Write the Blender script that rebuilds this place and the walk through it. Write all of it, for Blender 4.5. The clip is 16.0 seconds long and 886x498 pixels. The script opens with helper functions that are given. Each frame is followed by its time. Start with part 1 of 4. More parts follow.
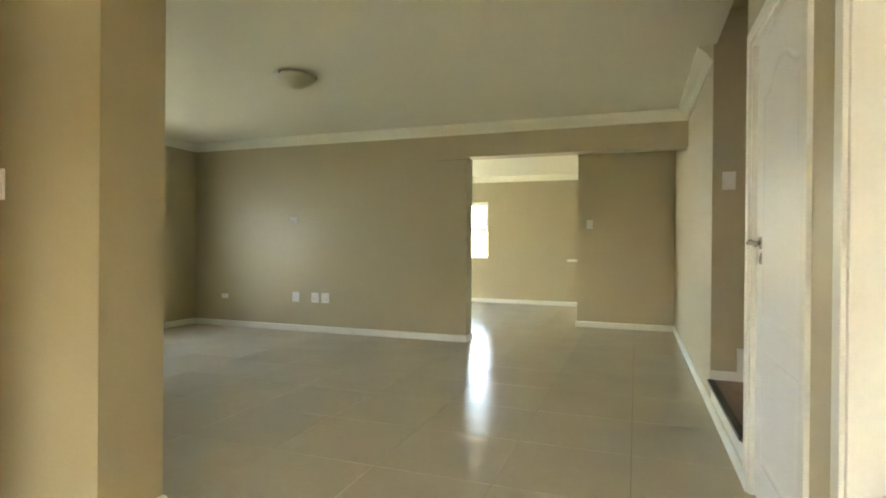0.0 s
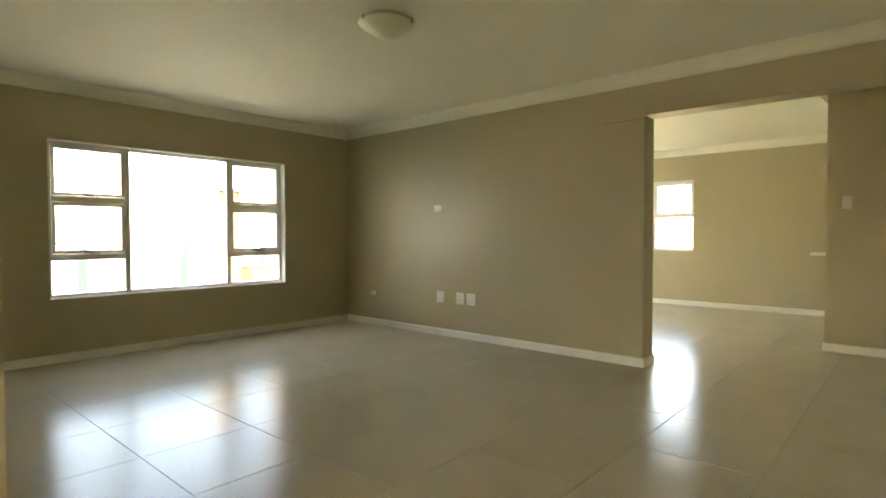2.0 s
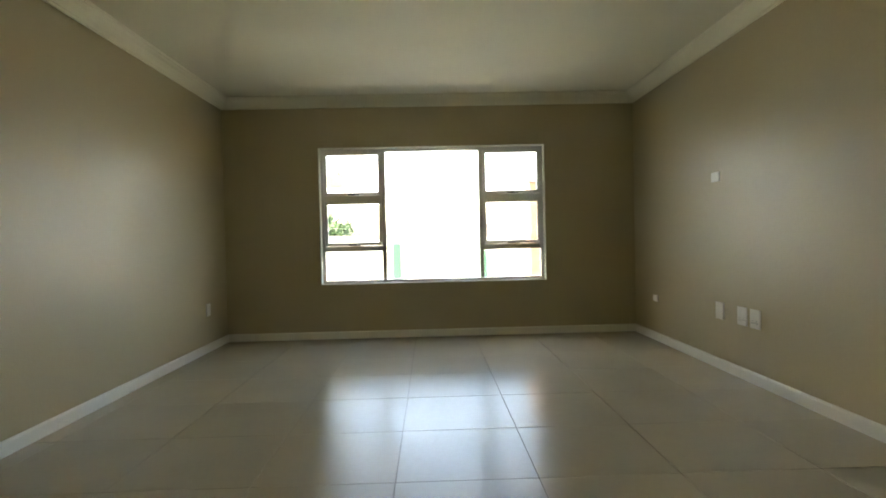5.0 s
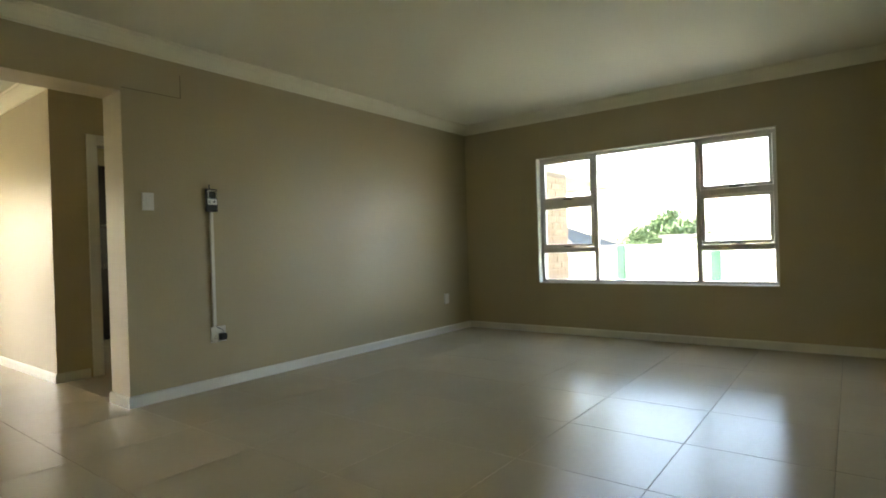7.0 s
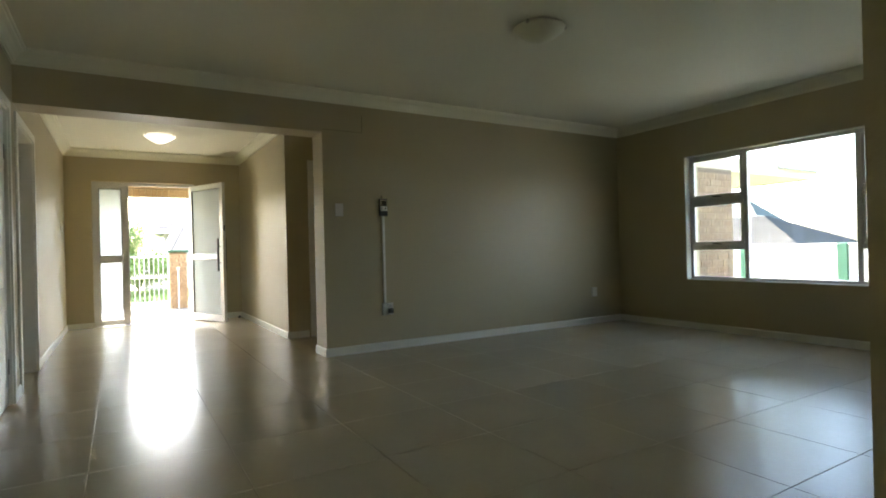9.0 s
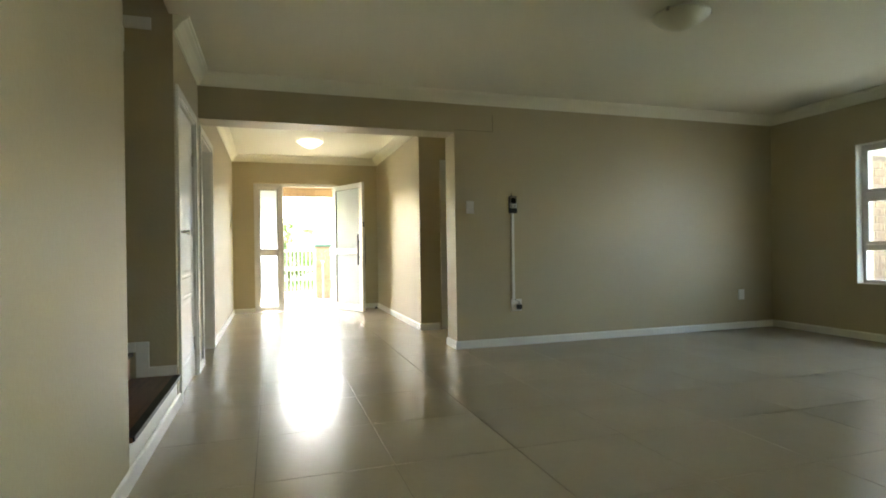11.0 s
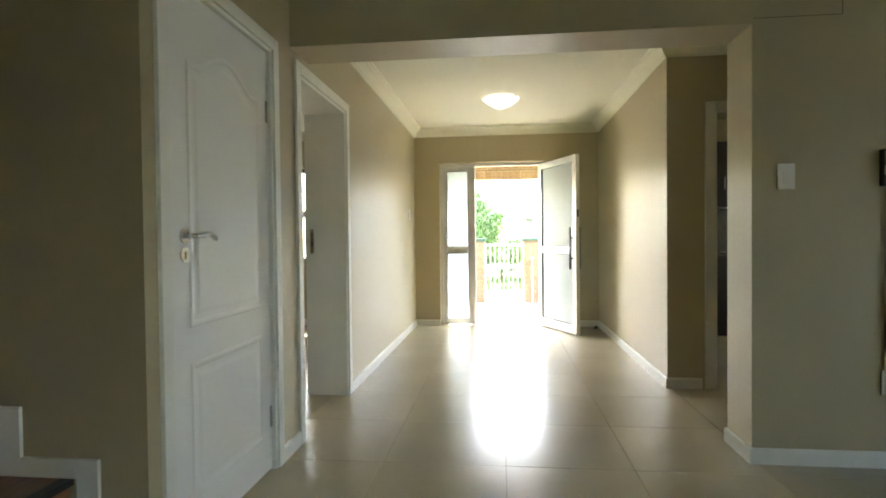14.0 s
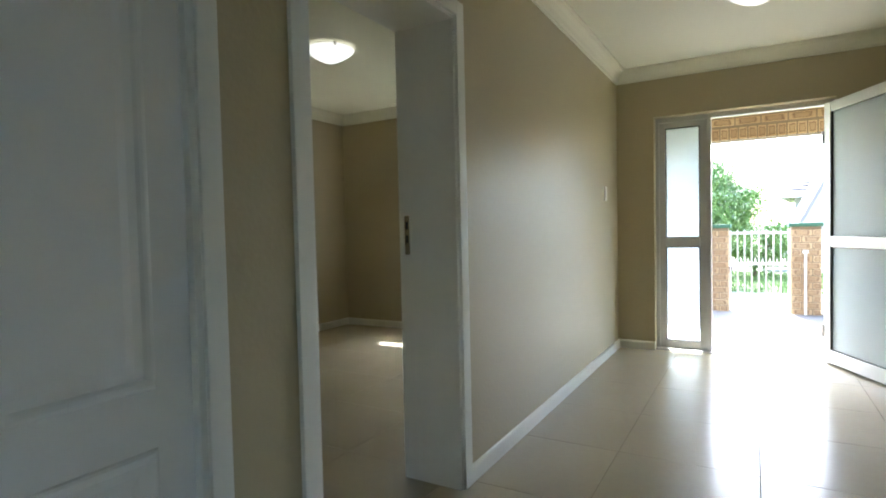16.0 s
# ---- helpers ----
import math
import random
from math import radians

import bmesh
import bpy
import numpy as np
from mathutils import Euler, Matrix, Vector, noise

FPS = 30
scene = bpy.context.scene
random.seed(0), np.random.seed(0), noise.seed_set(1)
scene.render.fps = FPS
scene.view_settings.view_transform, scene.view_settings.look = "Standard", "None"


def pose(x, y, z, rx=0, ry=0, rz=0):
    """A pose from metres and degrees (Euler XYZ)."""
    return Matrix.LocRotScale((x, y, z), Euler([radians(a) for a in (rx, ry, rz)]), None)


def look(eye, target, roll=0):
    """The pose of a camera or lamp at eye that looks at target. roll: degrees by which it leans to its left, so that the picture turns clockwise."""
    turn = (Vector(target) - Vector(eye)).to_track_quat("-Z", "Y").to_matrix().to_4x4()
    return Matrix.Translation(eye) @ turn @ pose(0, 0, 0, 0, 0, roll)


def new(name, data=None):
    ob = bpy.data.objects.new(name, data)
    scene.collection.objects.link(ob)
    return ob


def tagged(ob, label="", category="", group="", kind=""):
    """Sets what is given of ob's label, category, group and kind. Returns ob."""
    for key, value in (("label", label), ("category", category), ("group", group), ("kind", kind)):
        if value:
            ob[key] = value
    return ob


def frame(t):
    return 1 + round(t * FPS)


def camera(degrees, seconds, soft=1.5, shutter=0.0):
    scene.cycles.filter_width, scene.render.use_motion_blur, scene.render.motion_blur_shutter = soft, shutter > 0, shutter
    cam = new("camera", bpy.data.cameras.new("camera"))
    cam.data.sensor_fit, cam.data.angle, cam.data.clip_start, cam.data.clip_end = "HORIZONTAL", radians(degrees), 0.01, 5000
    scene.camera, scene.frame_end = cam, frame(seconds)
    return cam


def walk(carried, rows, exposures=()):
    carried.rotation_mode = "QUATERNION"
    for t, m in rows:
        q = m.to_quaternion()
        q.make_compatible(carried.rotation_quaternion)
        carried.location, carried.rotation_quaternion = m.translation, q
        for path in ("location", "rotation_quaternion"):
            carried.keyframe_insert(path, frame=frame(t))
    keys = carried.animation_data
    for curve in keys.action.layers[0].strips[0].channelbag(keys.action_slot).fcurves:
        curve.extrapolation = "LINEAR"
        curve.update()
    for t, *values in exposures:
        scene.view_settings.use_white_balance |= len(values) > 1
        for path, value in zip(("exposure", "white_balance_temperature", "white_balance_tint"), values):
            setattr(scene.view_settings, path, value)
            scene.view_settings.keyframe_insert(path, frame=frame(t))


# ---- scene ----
cam = camera(78.8, 16.0, soft=1.9)
PATH = [
    (0, (1.785, -1.664, 1.082), (1.114, 0.212, 1.076), 0.5),
    (0.5, (1.853, -1.296, 1.097), (0.984, 0.504, 1.077), 0.4),
    (1, (1.82, -0.926, 1.131), (0.817, 0.805, 1.097), 0.2),
    (1.5, (1.786, -0.571, 1.137), (0.617, 1.051, 1.096), 0.1),
    (2, (1.699, -0.274, 1.116), (0.374, 1.223, 1.066), -0.1),
    (2.5, (1.637, -0.001, 1.093), (0.171, 1.358, 1.045), -0.3),
    (3, (1.581, 0.319, 1.08), (-0.038, 1.492, 1.033), -0.4),
    (5.5, (1.605, 2.54, 1.004), (-0.37, 2.234, 0.973), -1.6),
    (6, (1.614, 2.931, 1.012), (-0.276, 2.278, 0.989), -1.8),
    (6.5, (1.639, 3.316, 1.034), (-0.127, 2.378, 1.015), -1.8),
    (7, (1.566, 3.806, 0.996), (-0.028, 2.598, 0.99), -1.8),
    (7.5, (1.552, 4.173, 0.982), (0.151, 2.754, 0.985), -1.9),
    (8, (1.557, 4.441, 0.971), (0.293, 2.912, 0.977), -1.7),
    (8.5, (1.546, 4.657, 0.95), (0.416, 3.041, 0.959), -1.7),
    (9, (1.629, 4.864, 0.972), (0.613, 3.167, 0.974), -1.4),
    (9.5, (1.719, 5.014, 0.962), (0.789, 3.248, 0.962), -1.2),
    (10, (1.754, 5.136, 0.941), (0.93, 3.313, 0.944), -1.1),
    (12.5, (1.408, 4.024, 1.089), (1.152, 2.041, 1.066), -0.5),
    (13, (1.3, 3.627, 1.115), (1.185, 1.631, 1.088), -0.5),
    (13.5, (1.246, 3.179, 1.118), (1.304, 1.18, 1.084), -0.5),
    (14, (1.187, 2.713, 1.092), (1.402, 0.725, 1.055), -0.6),
    (14.5, (1.169, 2.251, 1.07), (1.591, 0.296, 1.032), -0.7),
    (15, (1.198, 1.806, 1.059), (1.795, -0.102, 1.013), -0.6),
    (15.5, (1.194, 1.375, 1.06), (1.993, -0.458, 1.013), -0.7),
    (16, (1.194, 1.009, 1.104), (2.194, -0.722, 1.034), -1.3),
]
EXPOSURES = [(0.0, 6.0, 7800, 11), (1.5, 5.87, 8700, 14), (3.0, 5.25, 9000, 14), (5.5, 5.2, 7900, 13), (7.0, 5.2, 7700, 11), (9.0, 4.45, 7000, 9),
             (10.0, 4.77, 7300, 9), (12.5, 5.5, 7300, 10), (14.0, 5.08, 6700, 8), (15.5, 4.53, 6000, 7), (16.0, 4.32, 5900, 7)]
walk(cam, [(t, look(eye, target, roll)) for t, eye, target, roll in PATH], EXPOSURES)

# ---- sky, sun ----
world = bpy.data.worlds.new("sky")
scene.world = world
world.use_nodes = True
wn = world.node_tree.nodes
wl = world.node_tree.links
sky = wn.new("ShaderNodeTexSky")
sky.sky_type = "NISHITA"
sky.sun_disc = False
sky.sun_elevation = radians(50)
sky.sun_rotation = radians(166)
sky.air_density = 1.0
sky.dust_density = 3.0
wn["Background"].inputs["Strength"].default_value = 0.15
wl.new(sky.outputs["Color"], wn["Background"].inputs["Color"])
sun_data = bpy.data.lights.new("sun", "SUN")
sun_data.energy = 2.0
sun_data.angle = radians(0.6)
sun_data.color = (1.0, 0.965, 0.91)
sun = new("sun", sun_data)
sun.matrix_world = look((0.24 * 20, -0.97 * 20, 23.8), (0, 0, 0))

# ---- plan, metres ----
XS = 2.268          # wall with the stair, cupboard and bedroom door
XW = -3.972         # window wall of the lounge
YT = 4.228          # lounge wall with the sockets
YTB = 4.44         # its back
XJ = -0.038         # its free end
YB = 6.03           # wall behind the lounge, set back
XB = 1.02
YF = 8.7            # far wall of the dining room
YH = -0.28          # hall side of the partition
YR = -1.31          # recess wall
YE = -4.03         # entrance wall
CEIL = 2.475
SY0, SY1 = 1.18, 2.39   # stair opening
OUT = 0.25
ET = 0.28            # thickness of the stair-side wall


# ---- materials ----
def mat(name, color, rough=0.6, metal=0.0, var=0.06, scale=1.5, fine=90.0, bump=0.02, spec=0.5, tone=None, rand=0.0, rvar=0.08):
    m = bpy.data.materials.new(name)
    m.use_nodes = True
    n, l = m.node_tree.nodes, m.node_tree.links
    b = n["Principled BSDF"]
    b.inputs["Roughness"].default_value = rough
    b.inputs["Metallic"].default_value = metal
    b.inputs["Specular IOR Level"].default_value = spec
    geo = n.new("ShaderNodeNewGeometry")
    big = n.new("ShaderNodeTexNoise")
    big.inputs["Scale"].default_value = scale
    big.inputs["Detail"].default_value = 5
    small = n.new("ShaderNodeTexNoise")
    small.inputs["Scale"].default_value = fine
    small.inputs["Detail"].default_value = 3
    l.new(geo.outputs["Position"], big.inputs["Vector"])
    l.new(geo.outputs["Position"], small.inputs["Vector"])
    ramp = n.new("ShaderNodeMix")
    ramp.data_type = "RGBA"
    dark = tone or tuple(c * (1 - 2.2 * var) for c in color)
    ramp.inputs["A"].default_value = (*dark, 1)
    ramp.inputs["B"].default_value = (*[min(1, c * (1 + 2.2 * var)) for c in color], 1)
    add = n.new("ShaderNodeMath")
    add.operation = "MULTIPLY_ADD"
    add.inputs[1].default_value = 0.3
    l.new(small.outputs["Fac"], add.inputs[0])
    mul = n.new("ShaderNodeMath")
    mul.operation = "MULTIPLY"
    mul.inputs[1].default_value = 0.7
    l.new(big.outputs["Fac"], mul.inputs[0])
    l.new(mul.outputs[0], add.inputs[2])
    fac = add.outputs[0]
    if rand:
        info = n.new("ShaderNodeObjectInfo")
        off = n.new("ShaderNodeMath")
        off.operation = "MULTIPLY_ADD"
        off.inputs[1].default_value = rand
        l.new(info.outputs["Random"], off.inputs[0])
        l.new(fac, off.inputs[2])
        sub = n.new("ShaderNodeMath")
        sub.operation = "SUBTRACT"
        sub.inputs[1].default_value = rand / 2
        l.new(off.outputs[0], sub.inputs[0])
        fac = sub.outputs[0]
    l.new(fac, ramp.inputs["Factor"])
    l.new(ramp.outputs["Result"], b.inputs["Base Color"])
    if rvar:
        rr = n.new("ShaderNodeMapRange")
        rr.inputs["To Min"].default_value = max(0.03, rough - rvar)
        rr.inputs["To Max"].default_value = min(1, rough + rvar)
        l.new(big.outputs["Fac"], rr.inputs["Value"])
        l.new(rr.outputs["Result"], b.inputs["Roughness"])
    if bump:
        bp = n.new("ShaderNodeBump")
        bp.inputs["Strength"].default_value = 1.0
        bp.inputs["Distance"].default_value = bump
        l.new(small.outputs["Fac"], bp.inputs["Height"])
        l.new(bp.outputs["Normal"], b.inputs["Normal"])
    return m


def glow(name, color, strength):
    m = bpy.data.materials.new(name)
    m.use_nodes = True
    b = m.node_tree.nodes["Principled BSDF"]
    b.inputs["Base Color"].default_value = (0.8, 0.8, 0.76, 1)
    b.inputs["Roughness"].default_value = 0.25
    b.inputs["Emission Color"].default_value = (*color, 1)
    b.inputs["Emission Strength"].default_value = strength
    return m


def glass_mat(name, rough=0.0, color=(0.97, 0.99, 0.98)):
    m = bpy.data.materials.new(name)
    m.use_nodes = True
    b = m.node_tree.nodes["Principled BSDF"]
    b.inputs["Base Color"].default_value = (*color, 1)
    b.inputs["Roughness"].default_value = rough
    b.inputs["Transmission Weight"].default_value = 1.0
    b.inputs["IOR"].default_value = 1.45
    return m


def frosted(name):
    """Sand-blasted glass: scatters most of the light that passes, with a soft gloss."""
    m = bpy.data.materials.new(name)
    m.use_nodes = True
    n, l = m.node_tree.nodes, m.node_tree.links
    b = n["Principled BSDF"]
    b.inputs["Base Color"].default_value = (0.80, 0.86, 0.87, 1)
    b.inputs["Roughness"].default_value = 0.42
    b.inputs["Transmission Weight"].default_value = 0.25
    t = n.new("ShaderNodeBsdfTranslucent")
    t.inputs["Color"].default_value = (0.84, 0.90, 0.92, 1)
    mix = n.new("ShaderNodeMixShader")
    mix.inputs["Fac"].default_value = 0.42
    l.new(b.outputs[0], mix.inputs[1])
    l.new(t.outputs[0], mix.inputs[2])
    l.new(mix.outputs[0], n["Material Output"].inputs["Surface"])
    return m


def brick_mat(name):
    """Buff face brick with a darker burnt ring on each face, told apart brick by brick."""
    m = mat(name, (0.40, 0.295, 0.185), 0.85, var=0.10, scale=9, fine=160, bump=0.0015, rand=0.55, tone=(0.30, 0.195, 0.11))
    n, l = m.node_tree.nodes, m.node_tree.links
    tc = n.new("ShaderNodeTexCoord")
    sep = n.new("ShaderNodeSeparateXYZ")
    l.new(tc.outputs["Generated"], sep.inputs[0])

    def centred(sock):
        s = n.new("ShaderNodeMath"); s.operation = "SUBTRACT"; s.inputs[1].default_value = 0.5
        l.new(sock, s.inputs[0])
        a = n.new("ShaderNodeMath"); a.operation = "ABSOLUTE"
        l.new(s.outputs[0], a.inputs[0])
        return a.outputs[0]
    mx = n.new("ShaderNodeMath"); mx.operation = "MAXIMUM"
    l.new(centred(sep.outputs["X"]), mx.inputs[0])
    l.new(centred(sep.outputs["Z"]), mx.inputs[1])
    nz = n.new("ShaderNodeTexNoise"); nz.inputs["Scale"].default_value = 25
    geo = n.new("ShaderNodeNewGeometry")
    l.new(geo.outputs["Position"], nz.inputs["Vector"])
    ad = n.new("ShaderNodeMath"); ad.operation = "MULTIPLY_ADD"; ad.inputs[1].default_value = 0.25
    l.new(nz.outputs["Fac"], ad.inputs[0]); l.new(mx.outputs[0], ad.inputs[2])
    cr = n.new("ShaderNodeValToRGB")
    cr.color_ramp.elements[0].position = 0.36; cr.color_ramp.elements[0].color = (0.35, 0.35, 0.35, 1)
    cr.color_ramp.elements[1].position = 0.44; cr.color_ramp.elements[1].color = (0.9, 0.9, 0.9, 1)
    e = cr.color_ramp.elements.new(0.52); e.color = (0, 0, 0, 1)
    l.new(ad.outputs[0], cr.inputs["Fac"])
    b = n["Principled BSDF"]
    src = b.inputs["Base Color"].links[0].from_socket
    mix = n.new("ShaderNodeMix"); mix.data_type = "RGBA"
    l.new(cr.outputs["Color"], mix.inputs["Factor"])
    l.new(src, mix.inputs["A"])
    mix.inputs["B"].default_value = (0.13, 0.075, 0.045, 1)
    l.new(mix.outputs["Result"], b.inputs["Base Color"])
    return m


def wood_mat(name, color, dark, rough=0.3, axis=1):
    m = bpy.data.materials.new(name)
    m.use_nodes = True
    n, l = m.node_tree.nodes, m.node_tree.links
    b = n["Principled BSDF"]
    geo = n.new("ShaderNodeNewGeometry")
    mp = n.new("ShaderNodeMapping")
    sc = [14, 14, 14]
    sc[axis] = 1.2
    mp.inputs["Scale"].default_value = sc
    l.new(geo.outputs["Position"], mp.inputs["Vector"])
    nz = n.new("ShaderNodeTexNoise"); nz.inputs["Scale"].default_value = 2.2; nz.inputs["Detail"].default_value = 8
    nz.inputs["Distortion"].default_value = 0.6
    l.new(mp.outputs["Vector"], nz.inputs["Vector"])
    cr = n.new("ShaderNodeValToRGB")
    cr.color_ramp.elements[0].position = 0.3; cr.color_ramp.elements[0].color = (*dark, 1)
    cr.color_ramp.elements[1].position = 0.72; cr.color_ramp.elements[1].color = (*color, 1)
    l.new(nz.outputs["Fac"], cr.inputs["Fac"])
    l.new(cr.outputs["Color"], b.inputs["Base Color"])
    b.inputs["Roughness"].default_value = rough
    bp = n.new("ShaderNodeBump"); bp.inputs["Distance"].default_value = 0.0008
    l.new(nz.outputs["Fac"], bp.inputs["Height"]); l.new(bp.outputs["Normal"], b.inputs["Normal"])
    return m


PLASTER = mat("stone_paint", (0.465, 0.395, 0.237), 0.45, var=0.035, scale=0.9, fine=55, bump=0.0012, spec=0.8)
CEILING = mat("ceiling_paint", (0.81, 0.79, 0.63), 0.7, var=0.02, scale=0.8, fine=60, bump=0.0008)
TRIMW = mat("white_trim_paint", (0.80, 0.79, 0.71), 0.38, var=0.03, scale=3, fine=40, bump=0.0004)
DOORW = mat("white_door_enamel", (0.82, 0.81, 0.765), 0.34, var=0.012, scale=1.1, fine=240, bump=0.0002, rvar=0.0)
TILE = mat("beige_floor_tile", (0.49, 0.435, 0.325), 0.225, var=0.05, scale=2.2, fine=30, bump=0.00012, rand=0.15, rvar=0.03, spec=0.14)
GROUT = mat("brown_grout", (0.24, 0.21, 0.16), 0.9, var=0.1, bump=0.001)
# lightened and pinkish: the window glare on the frames is in this colour
ALU = mat("glare_lightened_aluminium", (0.72, 0.69, 0.66), 0.4, 0.1, var=0.03, scale=5, bump=0.0)
ALUF = mat("silver_aluminium", (0.70, 0.69, 0.67), 0.38, 0.4, var=0.03, scale=4, bump=0.0)
CLEAR = glass_mat("clear_glass")
# grey put into the pane colour to dim the overbright outdoors behind it
GLASS = glass_mat("view_dimming_glass", 0.0, (0.66, 0.69, 0.69))
FROST = frosted("frosted_glass")
PLASTIC = mat("white_plastic", (0.82, 0.80, 0.74), 0.36, var=0.02, scale=20, bump=0.0, rvar=0.04)
BLACK = mat("black_plastic", (0.02, 0.02, 0.02), 0.4, var=0.1, scale=20, bump=0.0)
SCREEN = mat("dark_screen", (0.01, 0.012, 0.014), 0.12, var=0.1, bump=0.0)
STEEL = mat("brushed_steel", (0.55, 0.54, 0.52), 0.22, 1.0, var=0.05, scale=30, fine=300, bump=0.0001, rvar=0.03)
BRASS = mat("dull_steel_hinge", (0.40, 0.38, 0.34), 0.4, 1.0, var=0.08, scale=30, bump=0.0)
OPAL_OFF = mat("opal_glass", (0.74, 0.74, 0.56), 0.3, var=0.05, scale=14, bump=0.0, rvar=0.03)
OPAL_HALL = glow("opal_glass_lit_hall", (1.0, 0.95, 0.84), 0.06)
OPAL_BED = glow("opal_glass_lit_bedroom", (1.0, 0.95, 0.84), 0.06)
WOOD = wood_mat("stair_laminate", (0.30, 0.13, 0.055), (0.13, 0.05, 0.02), 0.3, 1)
RISER = wood_mat("stair_riser_laminate", (0.42, 0.20, 0.085), (0.22, 0.09, 0.035), 0.35, 1)
NOSE = mat("dark_nosing", (0.035, 0.03, 0.028), 0.4, 0.3, var=0.1, bump=0.0)
CABINET = wood_mat("dark_cabinet", (0.022, 0.012, 0.009), (0.010, 0.006, 0.004), 0.32, 2)
CABINET.node_tree.nodes["Principled BSDF"].inputs["Specular IOR Level"].default_value = 0.3
GRANITE = mat("dark_granite", (0.08, 0.07, 0.065), 0.15, var=0.3, scale=40, fine=200, bump=0.0)
MORTAR = mat("mortar", (0.19, 0.145, 0.10), 0.95, var=0.08, scale=12, bump=0.003)
BRICK = brick_mat("face_brick")
WHITEWALL = mat("white_boundary_plaster", (0.60, 0.58, 0.53), 0.8, var=0.05, scale=0.7, bump=0.004)
GREEN = mat("green_pier_paint", (0.035, 0.105, 0.065), 0.7, var=0.1, scale=2, bump=0.003)
SOFFIT = mat("cream_soffit", (0.62, 0.54, 0.36), 0.6, var=0.04, bump=0.001)
GUTTER = mat("grey_gutter", (0.45, 0.46, 0.46), 0.5, var=0.05, bump=0.0)
PAVE = mat("concrete_paving", (0.155, 0.146, 0.132), 0.85, var=0.14, scale=2.0, fine=60, bump=0.004)
# kept much paler than PAVE to bounce more sunlight into lounge and dining room
PALE = mat("pale_concrete", (0.43, 0.41, 0.37), 0.85, var=0.10, scale=1.6, fine=60, bump=0.004)
SOIL = mat("lawn_ground", (0.08, 0.11, 0.035), 0.95, var=0.25, scale=0.6, fine=20, bump=0.02, tone=(0.07, 0.11, 0.03))
LEAF = mat("bright_leaves", (0.085, 0.15, 0.028), 0.6, var=0.3, scale=2.5, fine=18, bump=0.0, tone=(0.02, 0.05, 0.008))
LEAFD = mat("dark_leaves", (0.04, 0.075, 0.022), 0.6, var=0.3, scale=1.6, fine=18, bump=0.0, tone=(0.012, 0.03, 0.008))
BARK = mat("bark", (0.12, 0.085, 0.06), 0.95, var=0.2, scale=8, fine=40, bump=0.02)
ROOFG = mat("green_roof_sheet", (0.04, 0.072, 0.06), 0.5, var=0.06, scale=1.0, bump=0.0)
LAP = mat("dark_roof_lap", (0.05, 0.05, 0.05), 0.8, var=0.1, bump=0.0)
ROOFP = mat("pale_grey_roof_sheet", (0.15, 0.145, 0.14), 0.6, var=0.06, scale=1.0, bump=0.0)
ROOFT = mat("grey_roof_tile", (0.17, 0.15, 0.14), 0.8, var=0.1, scale=1.0, bump=0.0)
HOUSEW = mat("house_plaster", (0.36, 0.34, 0.30), 0.85, var=0.06, scale=0.8, bump=0.003)
DARKWIN = mat("dark_window_glass", (0.03, 0.04, 0.05), 0.08, var=0.1, bump=0.0)
GATE = mat("white_gate_paint", (0.80, 0.80, 0.78), 0.4, var=0.03, bump=0.0)
PVC = mat("white_pipe", (0.82, 0.81, 0.78), 0.4, var=0.03, bump=0.0)
BLIND = mat("blind_slat", (0.06, 0.05, 0.045), 0.45, var=0.03, bump=0.0)
DARKALU = mat("dark_bronze_aluminium", (0.06, 0.055, 0.06), 0.4, 0.4, var=0.05, bump=0.0)


# ---- mesh helpers ----
def box(bm, x0, x1, y0, y1, z0, z1, bevel=0.0):
    made = bmesh.ops.create_cube(bm, size=1.0)
    vs = made["verts"]
    bmesh.ops.scale(bm, vec=(abs(x1 - x0), abs(y1 - y0), abs(z1 - z0)), verts=vs)
    bmesh.ops.translate(bm, vec=((x0 + x1) / 2, (y0 + y1) / 2, (z0 + z1) / 2), verts=vs)
    if bevel:
        es = list({e for v in vs for e in v.link_edges})
        bmesh.ops.bevel(bm, geom=es, offset=bevel, segments=2, profile=0.6, affect="EDGES")
    return bm


def boxes(*rows, bevel=0.0):
    bm = bmesh.new()
    for r in rows:
        box(bm, *r, bevel=bevel)
    return bm


def cyl(bm, p, q, r, r2=None, seg=16):
    p, q = Vector(p), Vector(q)
    d = q - p
    m = Matrix.Translation((p + q) / 2) @ d.to_track_quat("Z", "Y").to_matrix().to_4x4()
    bmesh.ops.create_cone(bm, cap_ends=True, segments=seg, radius1=r, radius2=r if r2 is None else r2, depth=d.length, matrix=m)
    return bm


def tube(bm, pts, r, seg=10):
    for a, b in zip(pts, pts[1:]):
        cyl(bm, a, b, r, seg=seg)
    for p in pts[1:-1]:
        bmesh.ops.create_uvsphere(bm, u_segments=seg, v_segments=6, radius=r, matrix=Matrix.Translation(p))
    return bm


def lathe(bm, profile, seg=40, at=(0, 0, 0)):
    rings = []
    for r, z in profile:
        rings.append([bm.verts.new((at[0] + r * math.cos(2 * math.pi * i / seg), at[1] + r * math.sin(2 * math.pi * i / seg), at[2] + z)) for i in range(seg)])
    for a, b in zip(rings, rings[1:]):
        for i in range(seg):
            bm.faces.new((a[i], a[(i + 1) % seg], b[(i + 1) % seg], b[i]))
    bm.faces.new(rings[0])
    bm.faces.new(rings[-1][::-1])
    return bm


